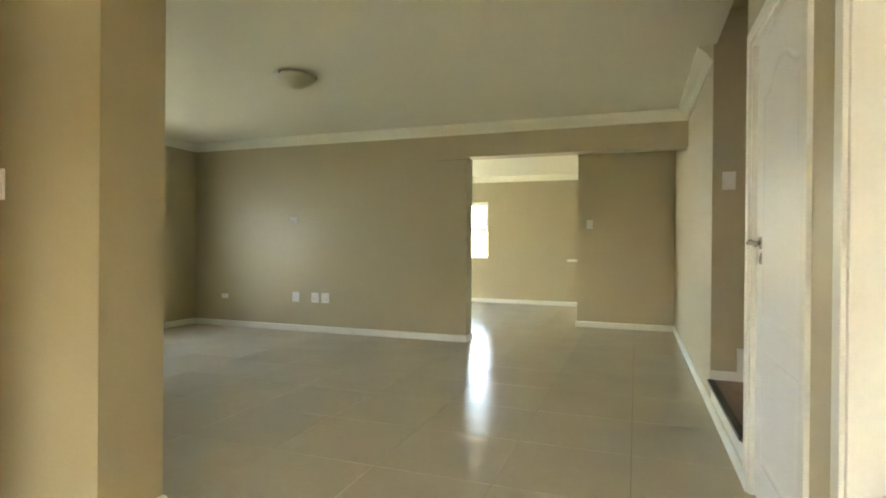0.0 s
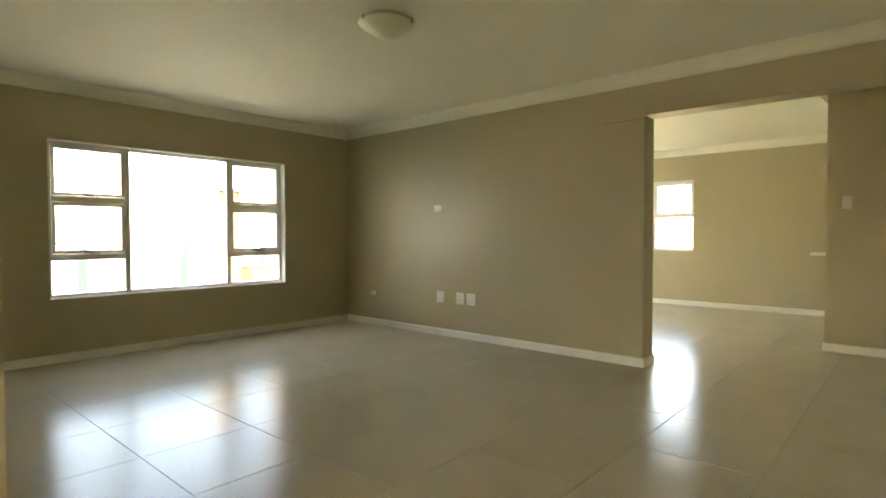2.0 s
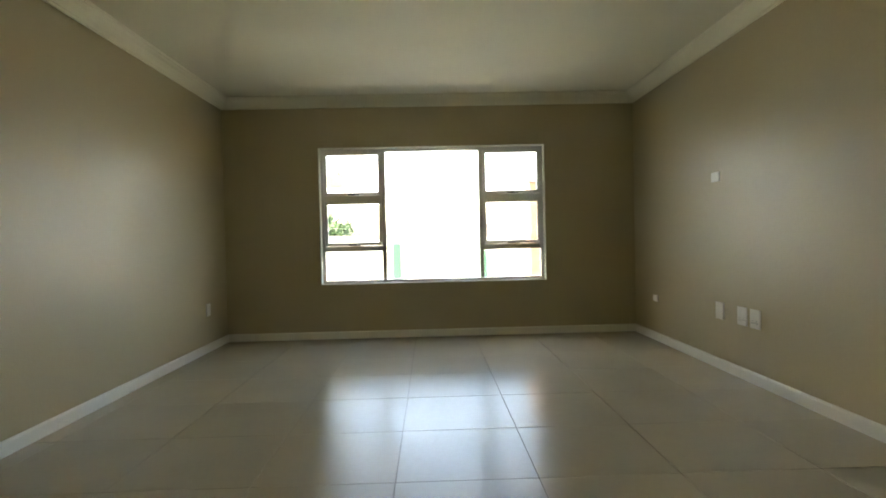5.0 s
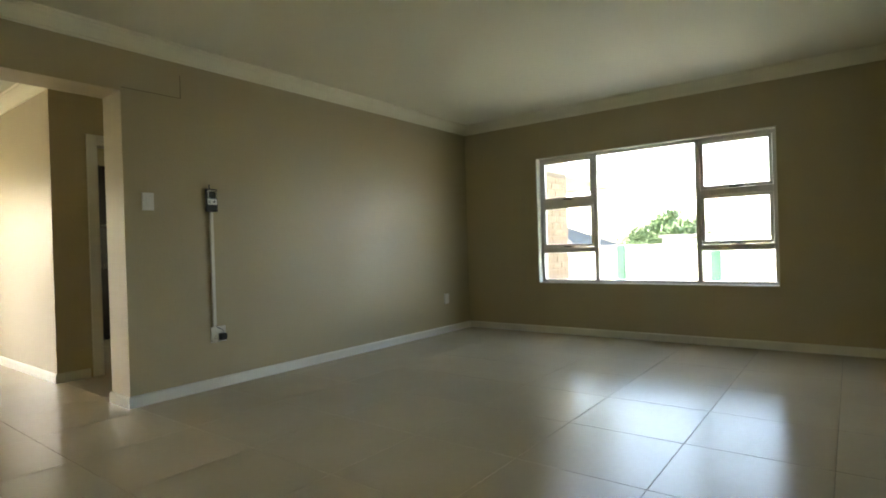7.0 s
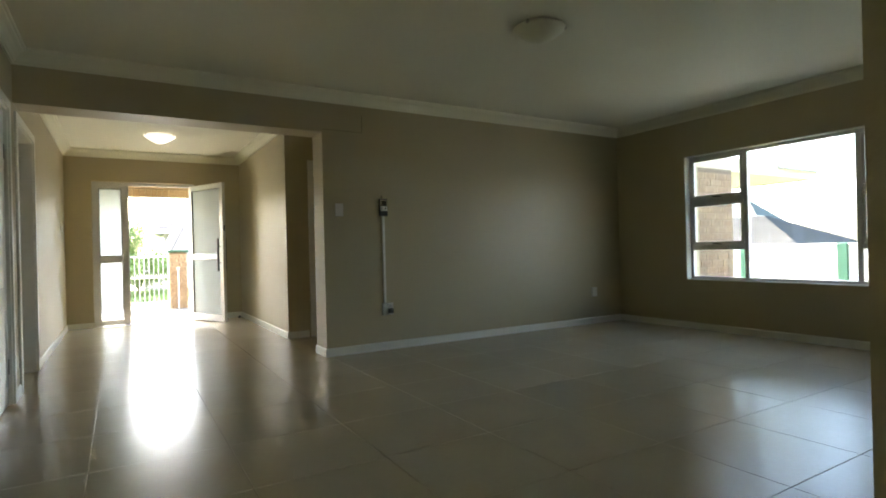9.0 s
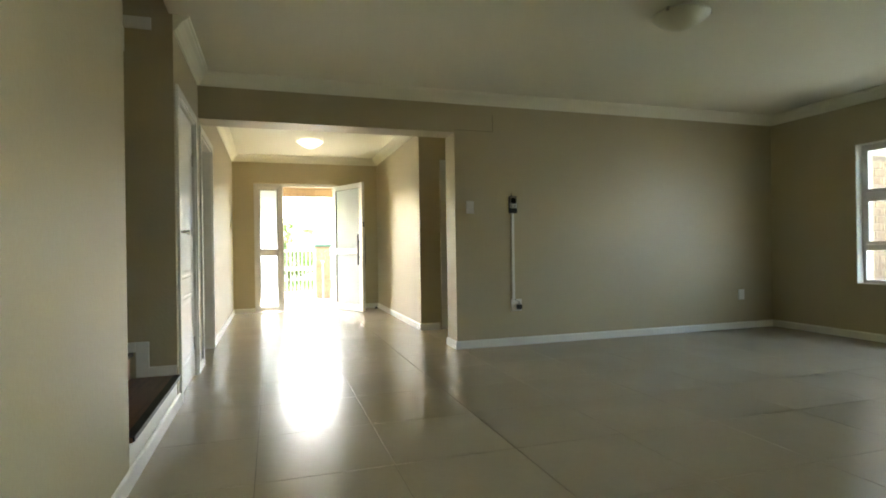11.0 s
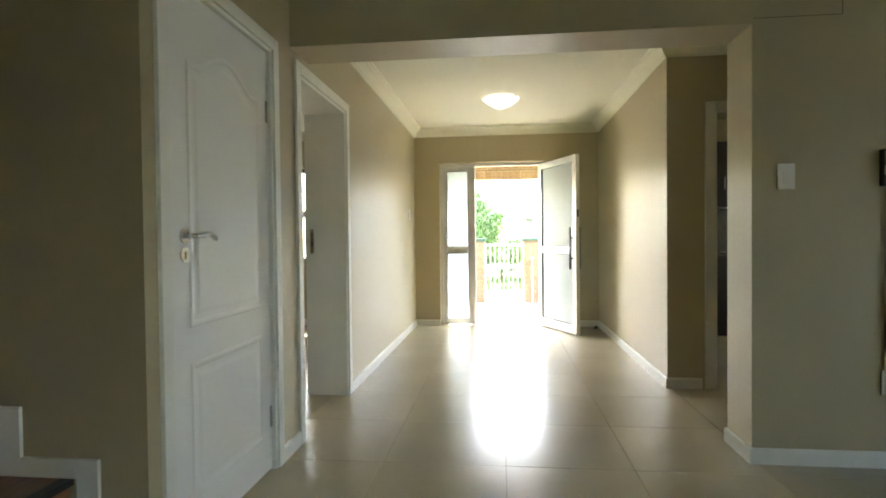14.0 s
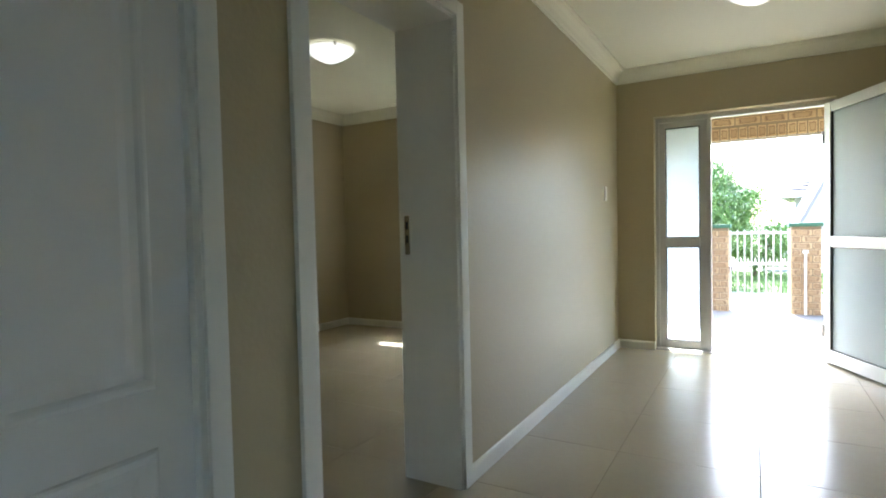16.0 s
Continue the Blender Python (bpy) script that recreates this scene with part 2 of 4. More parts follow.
def mesh_of(name, bm, material, smooth=False):
    bmesh.ops.recalc_face_normals(bm, faces=bm.faces)
    me = bpy.data.meshes.new(name)
    bm.to_mesh(me)
    bm.free()
    me.materials.append(material)
    if smooth:
        for p in me.polygons:
            p.use_smooth = True
    return me


def solid(name, bm, material, smooth=False):
    return new(name, mesh_of(name, bm, material, smooth))


def part(name, bm, material, parent, label="", smooth=False):
    ob = solid(name, bm, material, smooth)
    ob.parent = parent
    if label:
        ob["label"] = label
    return ob


def thing(name, m, label, category, group="", kind=""):
    ob = new(name)
    ob.matrix_world = m
    return tagged(ob, label, category, group, kind)


def structure(name, bm, material, label, category):
    return tagged(solid(name, bm, material), label, category, kind="structure")


def wall_bm(axis, p0, p1, a0, a1, z0, z1, holes=()):
    """A wall slab between p0 and p1 across, a0 to a1 along; holes: (a, b, z, z)."""
    bm = bmesh.new()
    cuts = sorted({a0, a1, *[h[0] for h in holes], *[h[1] for h in holes]})
    for s, e in zip(cuts, cuts[1:]):
        mid = (s + e) / 2
        spans = [(z0, z1)]
        for h in holes:
            if h[0] < mid < h[1]:
                nxt = []
                for lo, hi in spans:
                    if h[2] > lo:
                        nxt.append((lo, h[2]))
                    if h[3] < hi:
                        nxt.append((h[3], hi))
                spans = nxt
        for lo, hi in spans:
            if axis == "x":      # wall in the plane x = p
                box(bm, p0, p1, s, e, lo, hi)
            else:
                box(bm, s, e, p0, p1, lo, hi)
    bmesh.ops.remove_doubles(bm, verts=bm.verts, dist=0.0005)
    return bm


def sweep(path, profile, closed=False):
    """Sweeps a profile of (out, up) along a plan path whose left side is the room."""
    bm = bmesh.new()
    n = len(path)
    rings = []
    for i in range(n):
        p = Vector(path[i])
        a = Vector(path[i - 1]) if (i > 0 or closed) else None
        b = Vector(path[(i + 1) % n]) if (i < n - 1 or closed) else None
        d1 = (p - a).normalized() if a is not None else (b - p).normalized()
        d2 = (b - p).normalized() if b is not None else d1
        n1, n2 = Vector((-d1.y, d1.x)), Vector((-d2.y, d2.x))
        k = (n1 + n2)
        k = k / max(0.2, k.dot(n1))
        rings.append([bm.verts.new((p.x + k.x * o, p.y + k.y * o, u)) for o, u in profile])
    m = len(profile)
    for i in range(n if closed else n - 1):
        r, s = rings[i], rings[(i + 1) % n]
        for j in range(m):
            bm.faces.new((r[j], r[(j + 1) % m], s[(j + 1) % m], s[j]))
    if not closed:
        bm.faces.new(rings[0][::-1])
        bm.faces.new(rings[-1])
    return bm


CORNICE = [(-0.01, CEIL + 0.005), (-0.01, CEIL - 0.105), (0.014, CEIL - 0.105), (0.016, CEIL - 0.092), (0.024, CEIL - 0.088), (0.036, CEIL - 0.066),
           (0.056, CEIL - 0.042), (0.078, CEIL - 0.028), (0.082, CEIL - 0.019), (0.094, CEIL - 0.016), (0.097, CEIL + 0.005)]
SKIRT = [(-0.01, -0.002), (0.013, -0.002), (0.013, 0.062), (0.009, 0.072), (0.003, 0.076), (-0.01, 0.076)]


def cornice(name, path, closed=False):
    return structure(name, sweep(path, CORNICE, closed), CEILING, "white moulded plaster cornice under the ceiling", "cornice")


def skirting(path):
    return structure("baseboard", sweep(path, SKIRT), TRIMW, "white painted low skirting board", "skirting board")


# ---- walls ----
def wall(name, bm, label="taupe painted smooth plaster wall"):
    return structure(name, bm, PLASTER, label, "wall")


WIN_Y0, WIN_Y1, WIN_Z0, WIN_Z1 = 0.965, 3.3, 0.557, 1.968
wall("wall_west", wall_bm("x", XW - OUT, XW, -0.28, YF + OUT, -0.2, 2.7, [(WIN_Y0, WIN_Y1, WIN_Z0, WIN_Z1), (6.2, 8.2, 0.02, 2.12)]))
wall("wall_partition_hall", boxes((XW, 0.0, YH, 0.0, -0.01, 2.7)), "taupe painted partition wall with a free end")
wall("beam_hall", boxes((0.0, XS, YH, 0.0, 2.095, 2.7)), "taupe painted beam over the wide hall opening")
wall("wall_sockets", boxes((XW, XJ, YT, YTB, -0.01, 2.7)), "taupe painted partition wall with sockets")
wall("beam_lounge", boxes((XJ, XS, YT, YTB, 2.115, 2.7)), "taupe painted beam over the wide opening")
wall("wall_back", boxes((XB, XS + 0.12, YB, YB + 0.13, -0.01, 2.7)), "taupe painted wall set back behind the opening")
wall("ceiling_nook", boxes((XB, XS, YTB, YB, 2.7, 2.715)), "taupe painted raised ceiling behind the beam")
wall("wall_dining_east", boxes((XB, XB + 0.13, YB + 0.13, YF, -0.01, 2.7)))
wall("wall_north", wall_bm("y", YF, YF + OUT, XW, XB + 0.13, -0.2, 2.7, [(-2.95, -0.98, 0.865, 1.985)]))
SD0, SD1 = 0.225, 1.07     # cupboard door opening
BD0, BD1 = -0.99, -0.099    # bedroom doorway
wall("wall_east", wall_bm("x", XS, XS + ET, YE, YB, -0.01, 2.7,
                          [(SD0, SD1, -0.01, 2.01), (BD0, BD1, -0.01, 2.0), (SY0, SY1, -0.01, 2.7)]))
RD0, RD1 = -1.10, -0.31
wall("wall_recess", wall_bm("y", YR - 0.12, YR, -1.72, 0.004, -0.01, 2.7, [(RD0, RD1, -0.01, 1.99)]))
wall("wall_hall_west", boxes((-0.116, 0.004, YE, YR - 0.12, -0.01, 2.7)))
wall("wall_recess_end", boxes((-1.72, -1.6, YR, YH, -0.01, 2.7)))
FD0, FD1 = 0.655, 1.955
wall("wall_south", wall_bm("y", YE - OUT, YE, -3.6, 6.2, -0.2, 2.7, [(FD0, FD1, -0.01, 2.045), (3.26, 4.66, 0.86, 2.03)]))
# bedroom and kitchen shells
wall("wall_bedroom_east", boxes((5.45, 5.6, YE, 0.9, -0.01, 2.7)))
wall("wall_bedroom_north", boxes((XS + ET, 5.45, 0.02, 0.12, -0.01, 2.7)))
wall("wall_kitchen_west", boxes((-3.6, -3.48, YE, YR, -0.01, 2.7)))
# stair shaft
wall("wall_stair_near", boxes((XS + ET, 5.2, SY1, SY1 + 0.12, -0.01, 4.9)))
wall("wall_stair_end", boxes((5.2, 5.32, 0.12, SY1 + 0.12, -0.01, 4.9)))
wall("wall_stair_top", boxes((XS, XS + ET, 0.12, SY1 + 0.12, 2.7, 4.9)))
wall("wall_stair_side", boxes((XS + ET, 5.2, 0.12, 0.2, 2.7, 4.9)))

# ---- ceilings ----


def ceiling(name, *rows):
    return structure(name, boxes(*rows), CEILING, "flat white painted ceiling", "ceiling")


ceiling("ceiling_lounge", (XW - 0.1, XS + 0.02, 0.0, YT, CEIL, CEIL + 0.12))
ceiling("ceiling_hall", (-1.7, XS + 0.02, YE - 0.1, YH, CEIL, CEIL + 0.12))
ceiling("ceiling_dining", (XW - 0.1, XB, YTB, YF + 0.1, CEIL, CEIL + 0.12))
ceiling("ceiling_bedroom", (XS + 0.1, 5.8, YE - 0.1, 0.1, CEIL, CEIL + 0.12))
ceiling("ceiling_kitchen", (-3.55, -0.09, YE - 0.1, YR - 0.1, CEIL, CEIL + 0.12))
ceiling("ceiling_stair", (XS, 5.3, 0.1, SY1 + 0.12, 4.9, 5.0))
structure("roof", boxes((-4.7, 6.4, -4.9, 9.2, 2.72, 2.86)), ROOFT, "flat grey roof slab over the house", "roof")

cornice("cornice_lounge", [(XS, SY1 + 0.002), (XS, YT), (XW, YT), (XW, 0), (XS, 0), (XS, SY0 - 0.002)])
cornice("cornice_hall", [(XS, YE), (XS, YH), (-1.6, YH), (-1.6, YR), (0.004, YR), (0.004, YE)], True)
cornice("cornice_dining", [(XB, YB + 0.002), (XB, YF), (XW, YF), (XW, YTB), (XB, YTB)])
cornice("cornice_bedroom", [(5.45, YE), (5.45, 0.02), (XS + ET, 0.02), (XS + ET, YE)], True)

skirting([(XS, SD1 + 0.045), (XS, YB), (XB, YB), (XB, YF), (XW, YF), (XW, YTB), (XJ, YTB), (XJ, YT), (XW, YT), (XW, 0), (0, 0), (0, YH), (-1.6, YH), (-1.6, YR), (RD0 - 0.075, YR)])
skirting([(RD1 + 0.075, YR), (0.004, YR), (0.004, YE), (FD0, YE)])
skirting([(FD1, YE), (XS, YE), (XS, BD0 - 0.05)])
skirting([(XS, BD1 + 0.05), (XS, SD0 - 0.045)])
skirting([(XS + ET, BD0 - 0.06), (XS + ET, YE), (5.45, YE), (5.45, 0.02), (XS + ET, 0.02), (XS + ET, BD1 + 0.06)])


# ---- windows ----
def bar(bm, u0, u1, z0, z1, d0, d1):
    """A frame bar in the local window plane: u along, d through."""
    return box(bm, u0, u1, d0, d1, z0, z1, bevel=0.004)


def window(name, m, u0, u1, z0, z1, mulls, rails, depth, alu, label, glazing=None):
    """rails: (u from, u to, z). Local x along, y outward."""
    w = thing(name, m, label, "window", kind="structure")
    f = 0.038
    bm = bmesh.new()
    bar(bm, u0, u1, z1 - f, z1, depth, depth + 0.05)
    bar(bm, u0, u1, z0, z0 + f, depth, depth + 0.05)
    bar(bm, u0, u0 + f, z0 + f, z1 - f, depth, depth + 0.05)
    bar(bm, u1 - f, u1, z0 + f, z1 - f, depth, depth + 0.05)
    part("window_frame", bm, alu, w)
    for a in mulls:
        part("mullion", bar(bmesh.new(), a - 0.022, a + 0.022, z0 + f, z1 - f, depth - 0.002, depth + 0.05), alu, w)
    edges = [u0 + f] + [v for a in mulls for v in (a - 0.022, a + 0.022)] + [u1 - f]
    for lo, hi in zip(edges[::2], edges[1::2]):
        zs = [z0 + f] + sorted(v for a, b, z in rails if a <= (lo + hi) / 2 <= b for v in (z - 0.029, z + 0.029)) + [z1 - f]
        for a, b, z in rails:
            if a <= (lo + hi) / 2 <= b:
                part("transom", bar(bmesh.new(), lo, hi, z - 0.029, z + 0.029, depth, depth + 0.05), alu, w)
        for k, (zl, zh) in enumerate(zip(zs[::2], zs[1::2])):
            opens = len(zs) > 2 and k > 0
            s = 0.032 if opens else 0.006
            if opens:
                bm = bmesh.new()
                bar(bm, lo + 0.002, hi - 0.002, zh - s, zh - 0.002, depth - 0.006, depth + 0.03)
                bar(bm, lo + 0.002, hi - 0.002, zl + 0.002, zl + s, depth - 0.006, depth + 0.03)
                bar(bm, lo + 0.002, lo + s, zl + s, zh - s, depth - 0.006, depth + 0.03)
                bar(bm, hi - s, hi - 0.002, zl + s, zh - s, depth - 0.006, depth + 0.03)
                sash = part("sash", bm, alu, w)
                c = (lo + hi) / 2
                bm = boxes((c - 0.05, c + 0.03, depth - 0.02, depth - 0.004, zl + 0.004, zl + 0.018), bevel=0.003)
                box(bm, c - 0.012, c + 0.07, depth - 0.03, depth - 0.018, zl + 0.0, zl + 0.01, bevel=0.003)
                part("handle", bm, BLACK, sash, "black casement stay handle")
            pane = part("pane", boxes((lo + s - 0.004, hi - s + 0.004, depth + 0.016, depth + 0.021, zl + s - 0.004, zh - s + 0.004)), glazing or GLASS, w)
            pane.visible_shadow = False
    part("window_sill", boxes((u0 - 0.0, u1 + 0.0, 0.002, depth + 0.002, z0 - 0.008, z0 + 0.01), bevel=0.003), TRIMW, w, "white painted inner sill")
    part("reveal_trim", boxes((u0, u1, 0.004, depth, z1 - 0.008, z1 + 0.002), (u0 - 0.002, u0 + 0.008, 0.004, depth, z0 + 0.01, z1 - 0.008), (u1 - 0.008, u1 + 0.002, 0.004, depth, z0 + 0.01, z1 - 0.008)), TRIMW, w)
    return w


# lounge window: local x runs along +Y of the plan
WEST = Matrix(((0, -1, 0, XW), (1, 0, 0, 0), (0, 0, 1, 0), (0, 0, 0, 1)))
MU1, MU2 = 1.62, 2.64
window("window_1", WEST, WIN_Y0, WIN_Y1, WIN_Z0, WIN_Z1, [MU1, MU2],
       [(WIN_Y0, MU1, 1.45), (WIN_Y0, MU1, 0.925), (MU2, WIN_Y1, 1.44), (MU2, WIN_Y1, 0.915)], 0.085, ALU,
       "wide pale aluminium window with two side columns of top-hung panes")
NORTH = pose(0, YF, 0)
window("window_2", NORTH, -2.95, -0.98, 0.865, 1.985, [-2.3, -1.62], [(-1.62, -0.98, 1.43), (-2.95, -2.3, 1.43)], 0.085, ALU, "pale aluminium dining room window with opening panes", CLEAR)
# out of view: glazed opening added to let more daylight into the dining room
window("window_3", Matrix(((0, -1, 0, XW), (1, 0, 0, 0), (0, 0, 1, 0), (0, 0, 0, 1))), 6.2, 8.2, 0.02, 2.12, [7.2], [], 0.085, ALU, "unseen wide pale aluminium sliding patio door, added to light the dining room", CLEAR)
SOUTH = Matrix(((-1, 0, 0, 0), (0, -1, 0, YE), (0, 0, 1, 0), (0, 0, 0, 1)))
window("window_4", SOUTH, -4.66, -3.26, 0.86, 2.03, [-3.96], [(-4.66, -3.96, 1.42), (-3.96, -3.26, 1.42)], 0.085, DARKALU, "dark aluminium bedroom window behind a venetian blind")

# ---- doors ----


def cupboard_door():
    y0, y1, z1, x = SD0 + 0.03, SD1 - 0.03, 1.98, XS + 0.018
    d = thing("door_1", pose(x, y0, 0), "closed white moulded two-panel cupboard door", "door", kind="structure")
    wdt = y1 - y0

    def outline(a, b, lo, hi, arch, n=18):
        pts = [(a, lo), (b, lo), (b, hi)]
        if arch:
            for i in range(1, n):
                u = b + (a - b) * i / n
                s = (u - a) / (b - a)
                t = max(0.0, min(1.0, (s - 0.12) / 0.76))
                pts.append((u, hi + arch * math.sin(math.pi * t) ** 1.3))
        pts.append((a, hi))
        return pts
    # leaf: flat slab, panels proud and sunk in mouldings
    part("leaf", boxes((0.0, 0.04, 0.0, wdt, 0.008, z1), bevel=0.002), DOORW, d)
    for lo, hi, arch in ((0.785, 1.735, 0.085), (0.17, 0.66, 0.0)):
        a, b = 0.085, wdt - 0.125
        bm = bmesh.new()
        loops = []
        for inset, out in ((0.0, 0.0004), (0.004, 0.003), (0.010, 0.0045), (0.018, 0.0035), (0.026, 0.0012), (0.044, 0.0011), (0.062, 0.0035), (0.068, 0.0035)):
            loops.append([bm.verts.new((-out, u, z)) for u, z in outline(a + inset, b - inset, lo + inset, hi - inset, arch)])
        for p, q in zip(loops, loops[1:]):
            for i in range(len(p)):
                bm.faces.new((p[i], p[(i + 1) % len(p)], q[(i + 1) % len(q)], q[i]))
        bm.faces.new(loops[-1])
        part("panel", bm, DOORW, d)
    # lever handle and key plate, far from the hinges
    hy, hz = wdt - 0.098, 1.112
    bm = cyl(bmesh.new(), (-0.008, hy, hz), (0.001, hy, hz), 0.026, seg=28)
    rose = part("handle_rose", bm, STEEL, d, "round brushed steel rose")
    bm = cyl(bmesh.new(), (-0.05, hy, hz), (-0.006, hy, hz), 0.009)
    tube(bm, [(-0.05, hy, hz), (-0.053, hy - 0.03, hz + 0.003), (-0.054, hy - 0.06, hz + 0.006), (-0.052, hy - 0.085, hz + 0.005), (-0.049, hy - 0.11, hz - 0.001), (-0.045, hy - 0.132, hz - 0.010)], 0.009)
    part("lever", bm, STEEL, rose, "curved brushed steel lever", smooth=True)
    bm = cyl(bmesh.new(), (-0.006, hy, hz - 0.066), (0.001, hy, hz - 0.066), 0.025, seg=28)
    key = part("key_plate", bm, STEEL, d, "round steel key plate")
    bm = boxes((-0.0075, -0.005, hy - 0.004, hy + 0.004, hz - 0.081, hz - 0.055))
    part("keyhole", bm, BLACK, key)
    for z in (0.258, 1.70):
        part("hinge", boxes((-0.006, 0.003, 0.0, 0.016, z - 0.05, z + 0.05), bevel=0.002), BRASS, d, "dull steel butt hinge")
    return d


def door_frame(name, axis, p0, p1, a0, a1, top, face, trim, label, strike=None):
    """A painted frame lining an opening, with a proud architrave on the given faces."""
    d = thing(name, pose((p0 if axis == "x" else a0), (a0 if axis == "x" else p0), 0), label, "door frame", kind="structure")
    ox, oy = (p0, a0) if axis == "x" else (a0, p0)

    def bx(bm, p, q, a, b, z0, z1, bevel=0.004):
        if axis == "x":
            return box(bm, p - ox, q - ox, a - oy, b - oy, z0, z1, bevel)
        return box(bm, a - ox, b - ox, p - oy, q - oy, z0, z1, bevel)
    t = 0.03
    for a, b in ((a0 - 0.002, a0 + t), (a1 - t, a1 + 0.002)):
        part("jamb", bx(bmesh.new(), p0 - 0.004, p1 + 0.004, a, b, 0, top), TRIMW, d)
    part("head", bx(bmesh.new(), p0 - 0.004, p1 + 0.004, a0 + t, a1 - t, top - t, top), TRIMW, d)
    for f in face:
        q0, q1 = (p0 - 0.016, p0 + 0.001) if f < 0 else (p1 - 0.001, p1 + 0.016)
        for a, b in ((a0 - trim, a0 + 0.012), (a1 - 0.012, a1 + trim)):
            part("architrave", bx(bmesh.new(), q0, q1, a, b, 0, top + trim), TRIMW, d)
        part("architrave", bx(bmesh.new(), q0, q1, a0 + 0.012, a1 - 0.012, top - 0.012, top + trim), TRIMW, d)
    if strike is not None:
        y = strike
        pl = part("strike_plate", bx(bmesh.new(), p0 + 0.228, p0 + 0.254, y, y + 0.003, 1.0, 1.17, 0.001), STEEL, d, "steel lock strike plate")
        for z in (1.05, 1.11):
            part("slot", bx(bmesh.new(), p0 + 0.235, p0 + 0.247, y + 0.0031, y + 0.004, z, z + 0.035, 0.0), BLACK, pl)
    return d


cupboard_door()
door_frame("door_frame_1", "x", XS, XS + ET, SD0, SD1, 2.01, (-1,), 0.045, "white painted frame round the cupboard door")
door_frame("door_frame_2", "x", XS, XS + ET, BD0, BD1, 2.0, (-1, 1), 0.05, "white painted open doorway frame to the bedroom", strike=BD0 + 0.031)
door_frame("door_frame_3", "y", YR - 0.12, YR, RD0, RD1, 1.99, (1,), 0.055, "white painted open doorway frame to the kitchen")


def glazed_leaf(d, w, h, z0, mid, fr, alu=ALUF, label=""):
    """An aluminium leaf in the local plane y = 0, x from 0 to w."""
    part("stile", boxes((0, fr, -0.022, 0.022, z0, h), bevel=0.004), alu, d)
    part("stile", boxes((w - fr, w, -0.022, 0.022, z0, h), bevel=0.004), alu, d)
    for lo, hi in ((z0, z0 + fr * 1.35), (mid - 0.04, mid + 0.04), (h - fr, h)):
        part("rail", boxes((fr, w - fr, -0.02, 0.02, lo, hi), bevel=0.004), alu, d)
    for lo, hi in ((z0 + fr * 1.35, mid - 0.04), (mid + 0.04, h - fr)):
        pane = part("pane", boxes((fr - 0.005, w - fr + 0.005, -0.004, 0.004, lo - 0.005, hi + 0.005)), FROST, d, "frosted glass pane")
        pane.visible_shadow = False
        part("gasket", boxes((fr, fr + 0.006, -0.015, 0.015, lo, hi), (w - fr - 0.006, w - fr, -0.015, 0.015, lo, hi), (fr, w - fr, -0.015, 0.015, lo, lo + 0.006), (fr, w - fr, -0.015, 0.015, hi - 0.006, hi)), BLACK, d, "black rubber glazing gasket")


YD = YE - 0.13
FX0, FX1, FXM = 0.655, 1.955, 1.53
fr = thing("door_frame_4", pose(FX0, YD, 0), "silver aluminium entrance door frame", "door frame", kind="structure")
for a, b in ((0, 0.035), (FXM - FX0 - 0.02, FXM - FX0 + 0.02), (FX1 - FX0 - 0.03, FX1 - FX0)):
    part("post", boxes((a, b, -0.035, 0.035, 0.0, 2.005), bevel=0.004), ALUF, fr)
part("head", boxes((0, FX1 - FX0, -0.035, 0.035, 2.005, 2.045), bevel=0.004), ALUF, fr)
part("threshold", boxes((0, FX1 - FX0, -0.06, 0.10, -0.012, 0.012), bevel=0.004), ALUF, fr)
sl = thing("window_5", pose(FXM + 0.02, YD, 0), "frosted glass sidelight in silver aluminium", "sidelight", kind="structure")
glazed_leaf(sl, FX1 - FXM - 0.05, 2.003, 0.013, 0.95, 0.05)
LEAFA = math.degrees(math.atan2(0.77, -0.355))
fd = thing("door_2", pose(FX0 + 0.05, YD + 0.045, 0, 0, 0, LEAFA), "open silver aluminium entrance door with frosted glass", "door", kind="structure")
glazed_leaf(fd, 0.85, 2.01, 0.014, 0.95, 0.075)
for s in (1, -1):
    bm = boxes((0.775, 0.797, s * 0.06 - 0.009, s * 0.06 + 0.009, 0.74, 1.21), bevel=0.004)
    for z in (0.86, 1.09):
        cyl(bm, (0.786, s * 0.02, z), (0.786, s * 0.06, z), 0.008)
    part("pull_handle", bm, BLACK, fd, "black square bar pull handle")
part("lock", boxes((0.842, 0.854, -0.012, 0.012, 1.32, 1.40), bevel=0.002), BLACK, fd, "black lock edge plate")
for z in (0.25, 1.75):
    part("hinge", cyl(bmesh.new(), (-0.006, -0.026, z - 0.05), (-0.006, -0.026, z + 0.05), 0.009), ALUF, fd)


